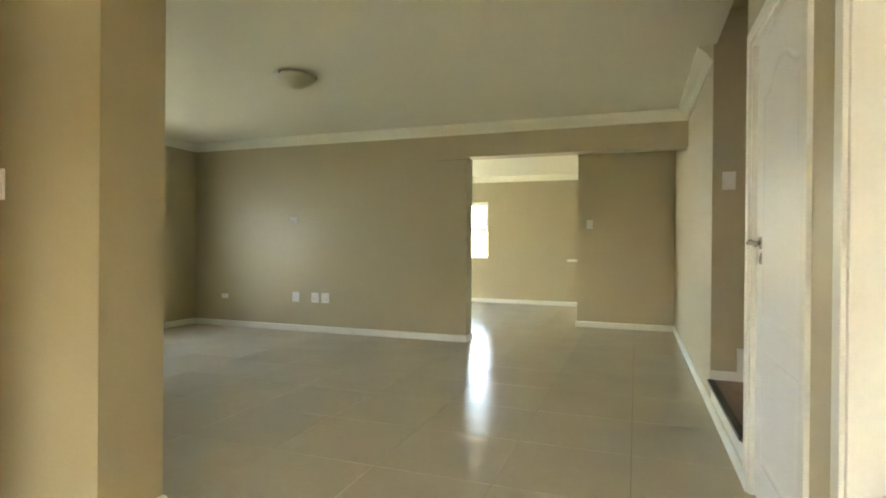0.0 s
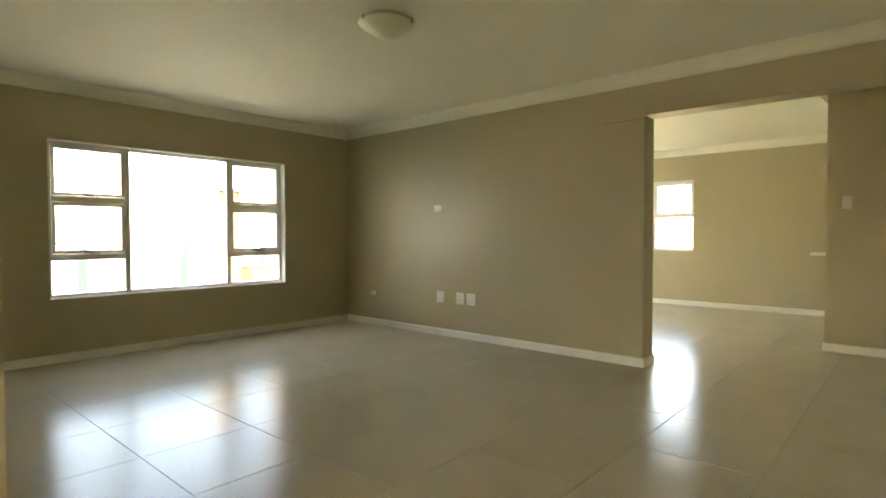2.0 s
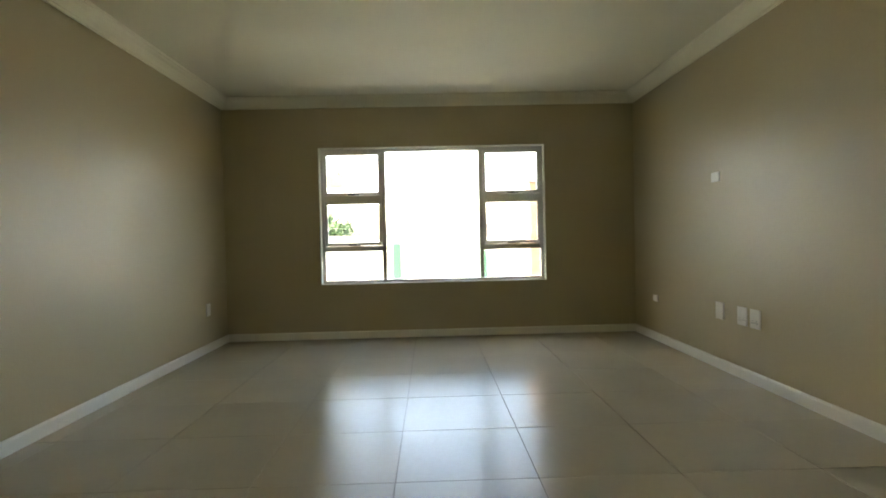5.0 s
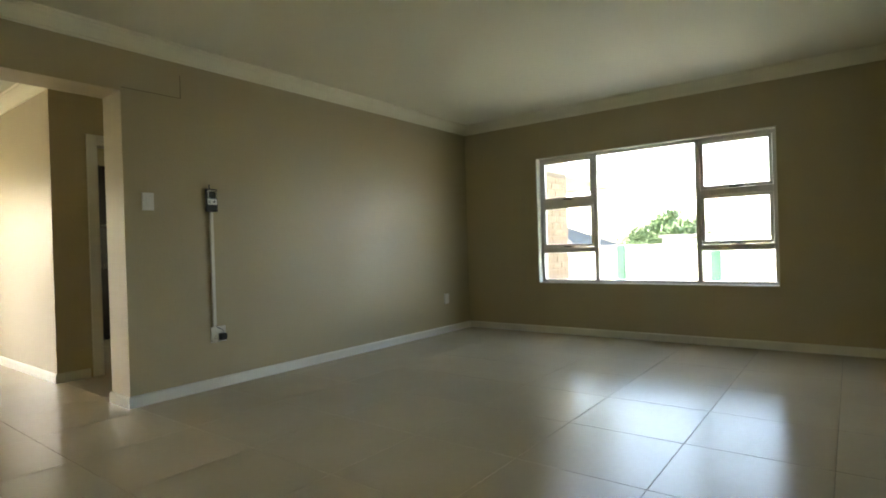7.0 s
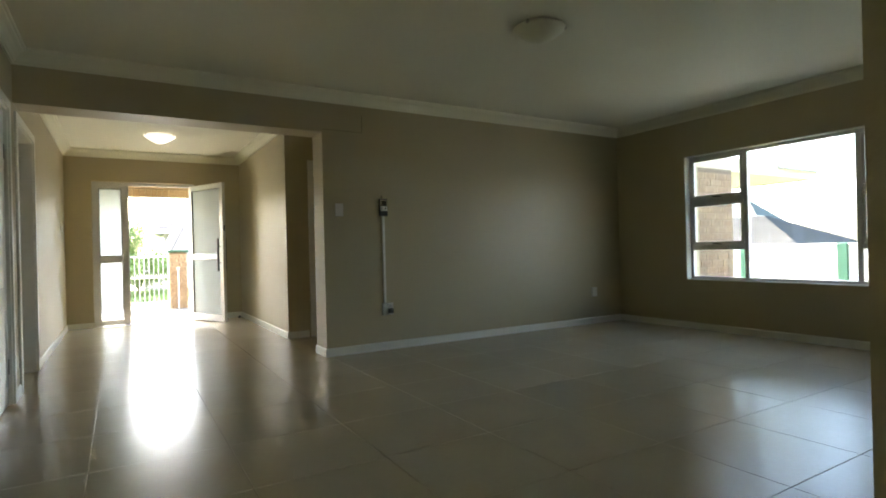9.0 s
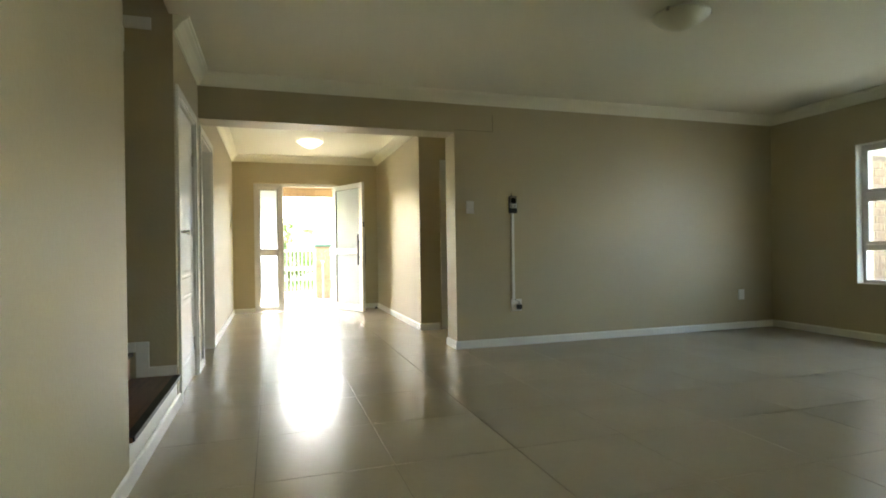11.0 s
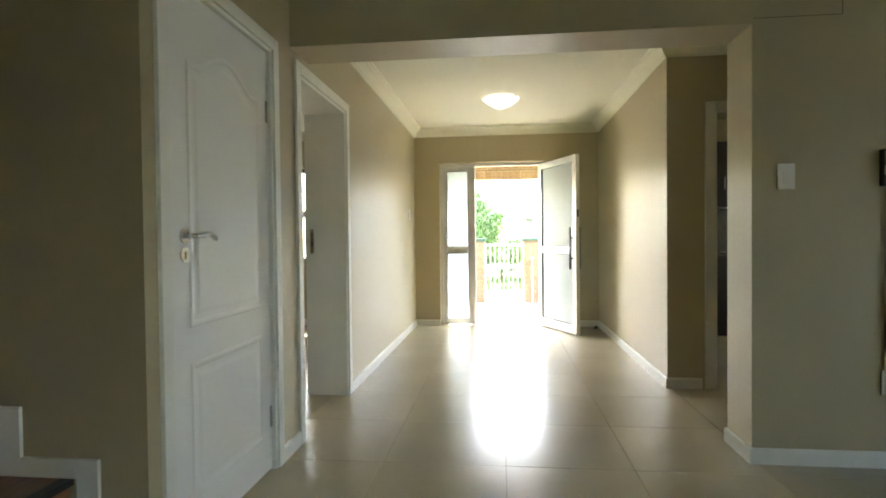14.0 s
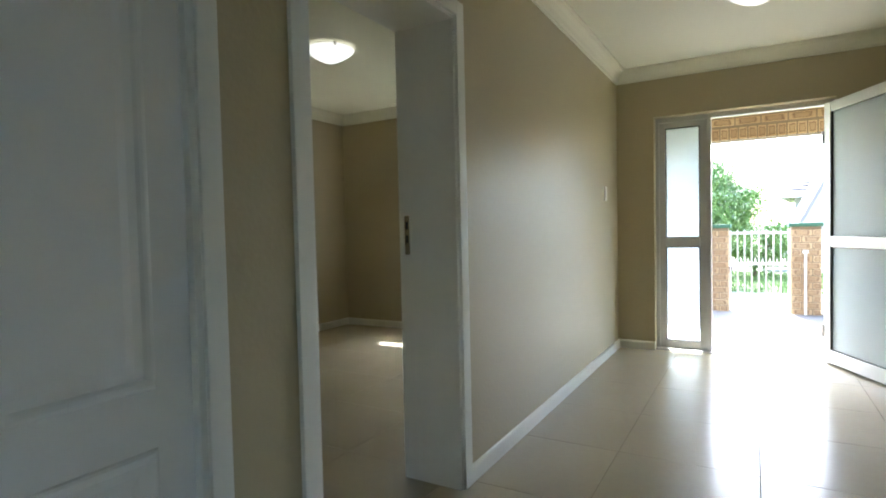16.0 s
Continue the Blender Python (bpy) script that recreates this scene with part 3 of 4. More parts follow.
# ---- stair ----
def stair():
    st = thing("staircase", pose(XS, SY0, 0), "reddish laminate staircase with dark nosings and white stepped skirting", "staircase", kind="structure")
    rise, going, z1 = 0.157, 0.262, 0.202
    width = SY1 - SY0
    for i in range(7):
        z, x = z1 + i * rise, i * going
        zb = 0.0 if i == 0 else z - rise
        part("riser", boxes((x + 0.0 + (0.002 if i == 0 else 0), x + 0.018, 0.004, width - 0.004, zb, z - 0.022)), TRIMW if i == 0 else RISER, st, "white painted first riser" if i == 0 else "")
        part("tread", boxes((x - 0.012, x + going + 0.02, 0.004, width - 0.004, z - 0.022, z), bevel=0.003), WOOD, st)
        part("nosing", boxes((x - 0.020, x + 0.022, 0.006, width - 0.006, z - 0.018, z + 0.004), bevel=0.003), NOSE, st, "dark metal stair nosing")
        for w0, w1 in ((0.0, 0.014), (width - 0.014, width)):
            x0 = x + (-0.0 if i else 0.003)
            part("stepped_skirting", boxes((x0 - (0.032 if i else 0.0), x + going - 0.105, w0, w1, z + 0.004, z + 0.064), (x + going - 0.105, x + going - 0.032, w0, w1, z + 0.004, z + rise + 0.064), bevel=0.002), TRIMW, st)
    part("landing", boxes((7 * going, 2.8, 0.004, width - 0.004, z1 + 6 * rise + 0.14, z1 + 7 * rise)), WOOD, st)
    return st


stair()
# spine wall between the flights, its top stepping with the upper flight
bm = bmesh.new()
STEPU = [(XS, XS + 0.27, 2.43), (XS + 0.27, XS + 0.56, 2.285), (XS + 0.56, XS + 0.83, 2.14), (XS + 0.83, XS + 1.10, 1.995), (XS + 1.10, XS + 1.37, 1.85), (XS + 1.37, XS + 2.93, 1.70)]
outline = [(XS + ET, -0.01)]
for a, b, z in STEPU:
    if b > XS + ET:
        outline += [(max(a, XS + ET), z), (b, z)]
outline.append((STEPU[-1][1], -0.01))
front = [bm.verts.new((x, SY0, z)) for x, z in outline]
back = [bm.verts.new((x, SY0 - 0.11, z)) for x, z in outline]
bm.faces.new(front)
bm.faces.new(back[::-1])
for k in range(len(outline)):
    q = (k + 1) % len(outline)
    bm.faces.new((front[k], front[q], back[q], back[k]))
wall("wall_stair_spine", bm, "taupe painted wall beside the stair, its top stepping")
up = thing("staircase", pose(XS + 0.12, 0.13, 0), "upper stair flight in dark reddish laminate with white trim", "staircase", kind="structure")
for a, b, z in STEPU:
    a0 = a - XS - 0.12 if a > XS else 0.0
    part("tread", boxes((a0 - 0.0, b - XS - 0.12, 0.0, SY0 - 0.25, z - 0.19, z - 0.07), bevel=0.003), WOOD, up)
    part("stepped_trim", boxes((a0, b - XS - 0.12 + 0.06, SY0 - 0.13 - 0.115, SY0 - 0.13 + 0.012, z - 0.07, z + 0.004), (b - XS - 0.12, b - XS - 0.12 + 0.06, SY0 - 0.13 - 0.115, SY0 - 0.13 + 0.012, z - 0.166, z - 0.07), bevel=0.003), TRIMW, up)


# ---- ceiling lights ----
def dome_light(x, y, glassmat, label):
    d = thing("ceiling_light", pose(x, y, CEIL), label, "ceiling light", "flush dome lights")
    part("base", lathe(bmesh.new(), [(0.145, 0.0), (0.15, -0.004), (0.15, -0.016), (0.14, -0.02)]), PLASTIC, d, smooth=False)
    prof = [(0.165, -0.014), (0.176, -0.018), (0.174, -0.026)] + [(0.172 * (1 - t) ** 0.62, -0.028 - 0.088 * t ** 0.95) for t in [i / 12 for i in range(12)]] + [(0.004, -0.117)]
    part("shade", lathe(bmesh.new(), prof, 48), glassmat, d, "opal glass dome", smooth=True)
    for i in range(3):
        a = 2 * math.pi * i / 3 + 0.4
        c, s = math.cos(a), math.sin(a)
        part("clip", boxes((0.168 * c - 0.01, 0.168 * c + 0.01, 0.168 * s - 0.01, 0.168 * s + 0.01, -0.03, -0.006), bevel=0.003), STEEL, d, "small metal shade clip")
    return d


dome_light(-0.85, 2.07, OPAL_OFF, "unlit round opal glass dome light on the ceiling")
dome_light(1.178, -2.63, OPAL_HALL, "lit round opal glass dome light on the hall ceiling")
dome_light(3.92, -2.1, OPAL_BED, "lit round opal glass dome light on the bedroom ceiling")


# ---- switches and sockets ----
def plate(m, w, h, kind, label, cat):
    """Local x along the wall, z up, -y out into the room."""
    d = thing({"switch": "light_switch", "blank": "blank_plate", "socket": "wall_socket"}[kind], m, label, cat)
    part("cover", boxes((-w / 2, w / 2, -0.011, 0.0, -h / 2, h / 2), bevel=0.003), PLASTIC, d)
    if kind == "switch":
        part("rocker", boxes((-0.016, 0.016, -0.0145, -0.010, -0.03, 0.03), bevel=0.0015), PLASTIC, d)
    if kind == "socket":
        for k in (-1, 1):
            part("rocker", boxes((k * 0.026 - 0.009, k * 0.026 + 0.009, -0.014, -0.010, 0.012, 0.032), bevel=0.0015), PLASTIC, d)
        bm = bmesh.new()
        for cx in (-0.022, 0.022):
            for dx, dz in ((-0.009, -0.028), (0.009, -0.028), (0, -0.012)):
                cyl(bm, (cx + dx, -0.0118, dz), (cx + dx, -0.0105, dz), 0.0035, seg=10)
        part("pin_holes", bm, BLACK, d, "round socket pin holes")
    return d


def on_south_face(x, y, z):     # on a wall that faces -y
    return pose(x, y, z)


def on_north_face(x, y, z):     # on a wall that faces +y
    return pose(x, y, z, 0, 0, 180)


plate(on_south_face(-2.36, YT, 1.42), 0.105, 0.07, "blank", "small white blank plate high on the wall", "blank plate")
plate(on_south_face(-3.455, YT, 0.40), 0.10, 0.06, "blank", "small white aerial plate above the skirting", "blank plate")
plate(on_south_face(-2.32, YT, 0.432), 0.105, 0.125, "blank", "square white blank cover plate", "blank plate")
plate(on_south_face(-2.035, YT, 0.432), 0.105, 0.125, "socket", "square white double wall socket", "socket")
plate(on_south_face(-1.887, YT, 0.432), 0.105, 0.125, "socket", "square white double wall socket", "socket")
plate(on_south_face(1.18, YB, 1.417), 0.08, 0.12, "switch", "white light switch on the set-back wall", "light switch")
plate(on_north_face(-0.15, 0.0, 1.37), 0.075, 0.12, "switch", "white light switch near the wall's free end", "light switch")
plate(on_north_face(-3.49, 0.0, 0.393), 0.08, 0.115, "blank", "white socket cover near the window corner", "socket")
plate(on_south_face(-0.535, YH, 1.31), 0.075, 0.12, "switch", "white light switch in the hall recess", "light switch")
plate(pose(XS, -3.56, 1.376, 0, 0, -90), 0.075, 0.12, "switch", "white light switch beside the entrance", "light switch")
plate(on_south_face(XS + 0.10, SY1, 1.546), 0.08, 0.12, "switch", "white light switch inside the stair opening", "light switch")
plate(pose(5.45, -3.0, 0.42, 0, 0, -90), 0.105, 0.105, "blank", "white socket on the bedroom wall", "socket")

ds = plate(on_north_face(-0.628, 0.0, 0.40), 0.115, 0.115, "socket", "white wall socket with a black charger plugged in", "socket")
ch = thing("charger", pose(-0.648, 0.011, 0.385, 0, 0, 180), "black plug-in charger in the wall socket", "charger")
part("plug_body", boxes((-0.024, 0.024, -0.045, 0.0, -0.028, 0.022), bevel=0.008), BLACK, ch)
part("pins", boxes((-0.008, -0.004, -0.002, 0.004, -0.01, 0.01), (0.004, 0.008, -0.002, 0.004, -0.01, 0.01)), STEEL, ch)
part("lead", tube(bmesh.new(), [(0.0, -0.04, 0.015), (-0.005, -0.03, 0.05), (-0.03, -0.02, 0.062), (-0.045, -0.012, 0.078)], 0.0025, 6), BLACK, ch, "thin black lead")
tr = thing("cable_trunking", pose(-0.6, 0.0, 0.457), "pale plastic cable trunking up the wall", "cable trunking")
part("trunking_body", boxes((-0.013, 0.013, 0.0, 0.013, 0.0, 0.87), bevel=0.002), PLASTIC, tr)
part("trunking_lid", boxes((-0.0115, 0.0115, 0.0125, 0.0165, 0.001, 0.869), bevel=0.0015), PLASTIC, tr)
ic = thing("wall_controller", pose(-0.6, 0.0, 1.40, 0, 0, 180), "black wall-mounted controller with screen and short aerial", "controller")
part("case", boxes((-0.042, 0.042, -0.03, 0.0, -0.085, 0.085), bevel=0.006), BLACK, ic)
part("screen", boxes((-0.028, 0.028, -0.033, -0.029, 0.018, 0.066), bevel=0.002), SCREEN, ic, "dark display")
part("bezel", boxes((-0.036, -0.028, -0.0325, -0.029, 0.012, 0.074), (0.028, 0.036, -0.0325, -0.029, 0.012, 0.074), (-0.028, 0.028, -0.0325, -0.029, 0.066, 0.074), bevel=0.001), STEEL, ic, "silver display bezel")
lab = part("label_plate", boxes((-0.036, 0.036, -0.0325, -0.029, -0.034, 0.010), bevel=0.002), PLASTIC, ic, "white keypad panel")
part("button", cyl(bmesh.new(), (0.014, -0.035, -0.012), (0.014, -0.031, -0.012), 0.008), BLACK, lab)
part("marking", boxes((-0.03, -0.026, -0.0335, -0.032, -0.024, 0.0), (-0.022, -0.018, -0.0335, -0.032, -0.024, 0.0)), BLACK, lab)
part("aerial", cyl(bmesh.new(), (-0.012, -0.012, 0.084), (-0.012, -0.012, 0.115), 0.0045), BLACK, ic, "stub aerial")

dstop = thing("door_stop", pose(0.07, -3.88, 0), "small black rubber door stop on the tiles", "door stop")
part("rubber_cone", lathe(bmesh.new(), [(0.02, 0.0), (0.021, 0.006), (0.016, 0.03), (0.012, 0.034)], 20), BLACK, dstop)

# plaster cracks beside the beam
CRACK = mat("hairline_crack", (0.10, 0.08, 0.05), 0.9, var=0.1, bump=0.0)
structure("trim_joint_hall", boxes((-0.40, -0.005, -0.002, 0.0016, 2.118, 2.1205), (-0.401, -0.398, -0.002, 0.0016, 2.12, 2.28)), CRACK, "hairline plaster joint at the beam end", "plaster joint")
structure("trim_joint_lounge", boxes((-0.40, XJ - 0.005, YT - 0.0016, YT + 0.002, 2.088, 2.0905)), CRACK, "hairline plaster joint at the beam end", "plaster joint")

# ---- dining room shelf ----
sh = thing("wall_shelf", pose(0.86, YF - 0.19, 0.84), "short white painted wall shelf", "shelf")
part("board", boxes((-0.26, 0.26, -0.14, 0.19, 0.0, 0.035), bevel=0.004), TRIMW, sh)
part("bracket", boxes((-0.01, 0.01, 0.05, 0.19, -0.10, 0.0), bevel=0.003), TRIMW, sh)

# ---- kitchen seen through the recess door ----
def cabinet(x, y, z0, z1, dpt, w, label):
    c = thing("cabinet", pose(x, y, z0), label, "cabinet", "dark kitchen cabinets")
    part("body", boxes((0, w, 0, dpt, 0, z1 - z0)), CABINET, c)
    for k in range(2):
        dr = part("cabinet_door", boxes((k * w / 2 + 0.003, (k + 1) * w / 2 - 0.003, dpt, dpt + 0.02, 0.004, z1 - z0 - 0.004), bevel=0.002), CABINET, c, "dark glossy door")
        hx = w / 2 + (-0.04 if k == 0 else 0.04)
        part("bar_handle", cyl(bmesh.new(), (hx, dpt + 0.035, 0.2), (hx, dpt + 0.035, 0.34), 0.005), STEEL, dr)
    return c


for i in range(4):
    x = -3.4 + i * 0.82
    cabinet(x, YE + 0.002, 0.0, 0.87, 0.56, 0.8, "dark wood base cabinet under a granite worktop")
    cabinet(x, YE + 0.002, 1.42, 2.16, 0.32, 0.8, "dark glossy wall cabinet in the kitchen")
wt = thing("worktop", pose(-3.45, YE + 0.002, 0.872), "dark granite kitchen worktop", "worktop")
part("slab", boxes((0, 3.3, 0, 0.6, 0, 0.03), bevel=0.004), GRANITE, wt)

sb = thing("splashback", pose(-3.45, YE + 0.004, 0.904), "dark granite splashback between the kitchen cabinets", "splashback")
part("panel", boxes((0, 3.3, 0, 0.012, 0, 0.514)), GRANITE, sb)

# ---- bedroom blind ----
bl = thing("venetian_blind", pose(3.28, YE - 0.035, 0.88), "dark venetian blind with tilted slats, lowered almost to the sill", "blind")
part("headrail", boxes((0, 1.36, -0.025, 0.02, 1.08, 1.138), bevel=0.003), DARKALU, bl)
slat = None
for i in range(4, 22):
    bm = boxes((0.01, 1.35, -0.0155, 0.0155, -0.0008, 0.0008))
    bmesh.ops.rotate(bm, verts=bm.verts, cent=(0, 0, 0), matrix=Matrix.Rotation(radians(30), 3, "X"))
    ob = part("slat", bm, BLIND, bl) if slat is None else new("slat", slat.data)
    ob.parent = bl
    ob.location = (0, 0, 0.05 + i * 0.047)
    slat = slat or ob
part("bottom_rail", boxes((0.01, 1.35, -0.02, 0.02, 0.19, 0.21), bevel=0.003), BLIND, bl)
for x in (0.2, 1.15):
    part("cord", cyl(bmesh.new(), (x, -0.024, 0.20), (x, -0.024, 1.09), 0.0015, seg=6), BLIND, bl)


# ---- outdoors ----
def ground_z(x, y):
    if x < -5.0:
        return -0.16 - 0.75 * min(1.0, (-5.0 - x) / 7.0)
    if y < -8.5:
        return -0.16 + 0.025 * min(40.0, (-8.5 - y))
    return -0.16


bm = bmesh.new()
xs = [-600, -60, -30, -16, -12, -8.5, -5, 0, 6, 12, 30, 60, 600]
ys = [-600, -60, -30, -18, -12, -8.5, -5, 0, 6, 12, 30, 60, 600]
vv = [[bm.verts.new((x, y, ground_z(x, y))) for y in ys] for x in xs]
for i in range(len(xs) - 1):
    for j in range(len(ys) - 1):
        bm.faces.new((vv[i][j], vv[i + 1][j], vv[i + 1][j + 1], vv[i][j + 1]))
structure("ground", bm, SOIL, "grassy ground round the house", "ground")
bm = bmesh.new()
for i in range(6):
    for j in range(7):
        x0, y0 = -1.2 + i * 0.8, -9.6 + j * 0.78
        box(bm, x0 + 0.004, x0 + 0.796, y0 + 0.004, y0 + 0.776, -0.3, -0.085, bevel=0.004)
structure("pavement", bm, PAVE, "pale concrete paving outside the entrance", "pavement")
structure("patio", boxes((-8.2, XW - OUT, -0.5, 6.0, -0.5, -0.10)), PALE, "pale concrete patio slab beside the lounge", "patio")
bm = bmesh.new()
rv = [bm.verts.new(p) for p in ((-60, -20, 0.145), (60, -20, 0.145), (60, -13.5, -0.02), (-60, -13.5, -0.02))]
bm.faces.new(rv)
structure("road", bm, PAVE, "sunlit pale street beyond the gate", "road")


def brick_mesh(w, h, d):
    return mesh_of("brick", boxes((-w / 2, w / 2, -d / 2, d / 2, -h / 2, h / 2), bevel=0.004), BRICK)


BW, BH, BJ = 0.222, 0.073, 0.012
FULL, HALF = brick_mesh(BW, BH, 0.05), brick_mesh(BW / 2 - BJ / 2, BH, 0.05)
SOLDIER = brick_mesh(BH, BW, 0.05)


def lay(parent, m, length, z0, z1):
    """Lays stretcher courses on the face whose local x runs along, -y out; the bricks stand 4 mm proud."""
    rows = int((z1 - z0) / (BH + BJ))
    for r in range(rows):
        z = z0 + BJ + BH / 2 + r * (BH + BJ)
        x = -(BW + BJ) / 2 if r % 2 else 0.0
        while x < length - 0.02:
            a, b = max(0.0, x), min(length, x + BW)
            if b - a > 0.04:
                me = FULL if b - a > BW * 0.8 else HALF
                ob = new("brick", me)
                ob.parent = parent
                sx = (b - a) / (BW if me is FULL else BW / 2 - BJ / 2)
                ob.matrix_local = m @ Matrix.Translation(((a + b) / 2, 0.021 - random.uniform(0, 0.003), z)) @ Matrix.Diagonal((sx, 1, 1, 1))
            x += BW + BJ


def brick_block(name, x0, x1, y0, y1, z0, z1, faces, label, cat, cap=None):
    d = thing(name, pose(x0, y0, z0), label, cat)
    w, l, h = x1 - x0, y1 - y0, z1 - z0
    part("mortar_core", boxes((0, w, 0, l, 0, h)), MORTAR, d)
    for f in faces:
        if f == "s":
            lay(d, pose(0, 0, 0), w, 0, h)
        if f == "n":
            lay(d, pose(w, l, 0, 0, 0, 180), w, 0, h)
        if f == "e":
            lay(d, pose(w, 0, 0, 0, 0, 90), l, 0, h)
        if f == "w":
            lay(d, pose(0, l, 0, 0, 0, -90), l, 0, h)
    if cap:
        part("cap", boxes((-0.03, w + 0.03, -0.03, l + 0.03, h, h + 0.05), bevel=0.006), cap, d, "painted pier cap")
    return d


brick_block("brick_pier", -5.27, XW - OUT, 0.52, 0.75, -0.1, 1.92, ("n", "w"), "buff face-brick wing wall outside the lounge window", "brick wall")
brick_block("brick_column", -6.46, -6.13, 3.54, 3.88, -0.1, 1.80, ("e", "s"), "buff face-brick patio column", "brick column", GUTTER)
brick_block("brick_column", -6.46, -6.13, 4.50, 5.15, -0.1, 1.95, ("e", "s"), "broad buff face-brick patio column", "brick column")
brick_block("garden_wall", -6.40, -6.18, 3.885, 4.495, -0.1, 0.64, ("e",), "low buff face-brick garden wall", "garden wall")
eave = thing("eave", pose(-4.2, 0.1, 1.92), "cream boarded eave with grey gutter over the wing", "eave")
part("soffit", boxes((-3.3, 0.04, -2.2, 0.62, 0.0, 0.05)), SOFFIT, eave)
part("fascia", boxes((-3.32, 0.04, 0.62, 0.645, -0.02, 0.16), (-3.34, -3.30, -2.2, 0.64, -0.02, 0.16)), SOFFIT, eave)
part("gutter", boxes((-3.36, -2.2, 0.645, 0.73, 0.08, 0.15), bevel=0.02), GUTTER, eave)

GPY = -7.25
brick_block("gate_pier", 1.50, 1.84, GPY - 0.34, GPY, -0.1, 1.045, ("n", "w"), "buff brick gate pier with green cap", "gate pier", GREEN)
brick_block("gate_pier", 0.46, 0.78, GPY - 0.34, GPY, -0.1, 1.045, ("n", "e"), "buff brick gate pier with a white pipe", "gate pier", GREEN)
pp = thing("standpipe", pose(0.63, GPY + 0.03, -0.086), "thin white standpipe against the brick pier", "pipe")
part("pipe", cyl(bmesh.new(), (0, 0, 0), (0, 0, 0.80), 0.013), PVC, pp)
part("tap", boxes((-0.03, 0.03, -0.02, 0.03, 0.79, 0.83), bevel=0.008), PVC, pp)
gt = thing("garden_gate", pose(0.79, GPY - 0.17, -0.03), "white painted steel picket gate", "gate")
for z in (0.06, 0.58, 1.0):
    part("rail", boxes((0, 0.70, -0.012, 0.012, z - 0.015, z + 0.015), bevel=0.003), GATE, gt)
for i in range(9):
    x = 0.015 + i * 0.084
    part("picket", cyl(bmesh.new(), (x, 0, 0.0), (x, 0, 1.04), 0.007, seg=8), GATE, gt)
    part("finial", cyl(bmesh.new(), (x + 0.042 if i < 8 else x, 0, 0.59), (x + 0.042 if i < 8 else x, 0, 0.66), 0.016, 0.002, seg=8), GATE, gt)
part("latch", boxes((0.66, 0.72, -0.03, -0.012, 0.48, 0.54), bevel=0.004), BLACK, gt)
# street walls beside the gate
for x0, x1 in ((1.85, 9.0), (-8.0, 0.41)):
    structure("boundary_wall_street", boxes((x0, x1, GPY - 0.28, GPY - 0.06, -0.3, 0.92)), WHITEWALL, "white plastered street boundary wall", "boundary wall")

# porch
po = thing("porch_beam", pose(-0.7, -5.62, 1.975), "face-brick porch beam with a soldier course", "porch beam")
part("mortar_core", boxes((0, 4.4, 0, 0.22, 0.0, 0.62)), MORTAR, po)
x = 0.0
while x < 4.35:
    ob = new("brick", SOLDIER)
    ob.parent = po
    ob.matrix_local = pose(x + BH / 2, 0.20, 0.0) @ Matrix.Translation((0, 0, BW / 2 * 0.55)) @ Matrix.Diagonal((1, 1, 0.55, 1))
    x += BH + BJ
lay(po, pose(4.4, 0.22, 0.135, 0, 0, 180), 4.4, 0.0, 0.5)
structure("porch_ceiling", boxes((-0.8, 3.8, -5.62, YE - OUT, 2.5, 2.6)), SOFFIT, "cream boarded porch ceiling", "ceiling")
for x0 in (-0.7, 3.37):
    brick_block("porch_column", x0, x0 + 0.33, -5.66, -5.33, -0.1, 1.92, ("n",), "buff face-brick porch column", "brick column")

# boundary wall of panels beyond the patio
BX = -12.8
for k in range(-6, 9):
    y = 1.2 + 2.28 * k
    d = thing("boundary_wall", pose(BX, y, ground_z(BX, y)), "white plastered boundary wall bay with a green pier", "boundary wall", "boundary wall bays")
    top = (0.91 if k < 1 else 1.01) - ground_z(BX, y)
    part("panel", boxes((-0.10, 0.10, 0.1, 2.18, -0.2, top - 0.06), bevel=0.006), WHITEWALL, d)
    part("coping", boxes((-0.13, 0.13, 0.1, 2.18, top - 0.06, top - 0.01), bevel=0.008), WHITEWALL, d)
    pr = part("pier", boxes((-0.16, 0.16, -0.1, 0.1, -0.2, top), bevel=0.008), GREEN, d, "green painted pier")
    part("pier_band", boxes(*[(-0.165, 0.165, -0.105, 0.105, 0.2 + j * 0.22, 0.225 + j * 0.22) for j in range(7) if 0.25 + j * 0.22 < top]), GREEN, pr)


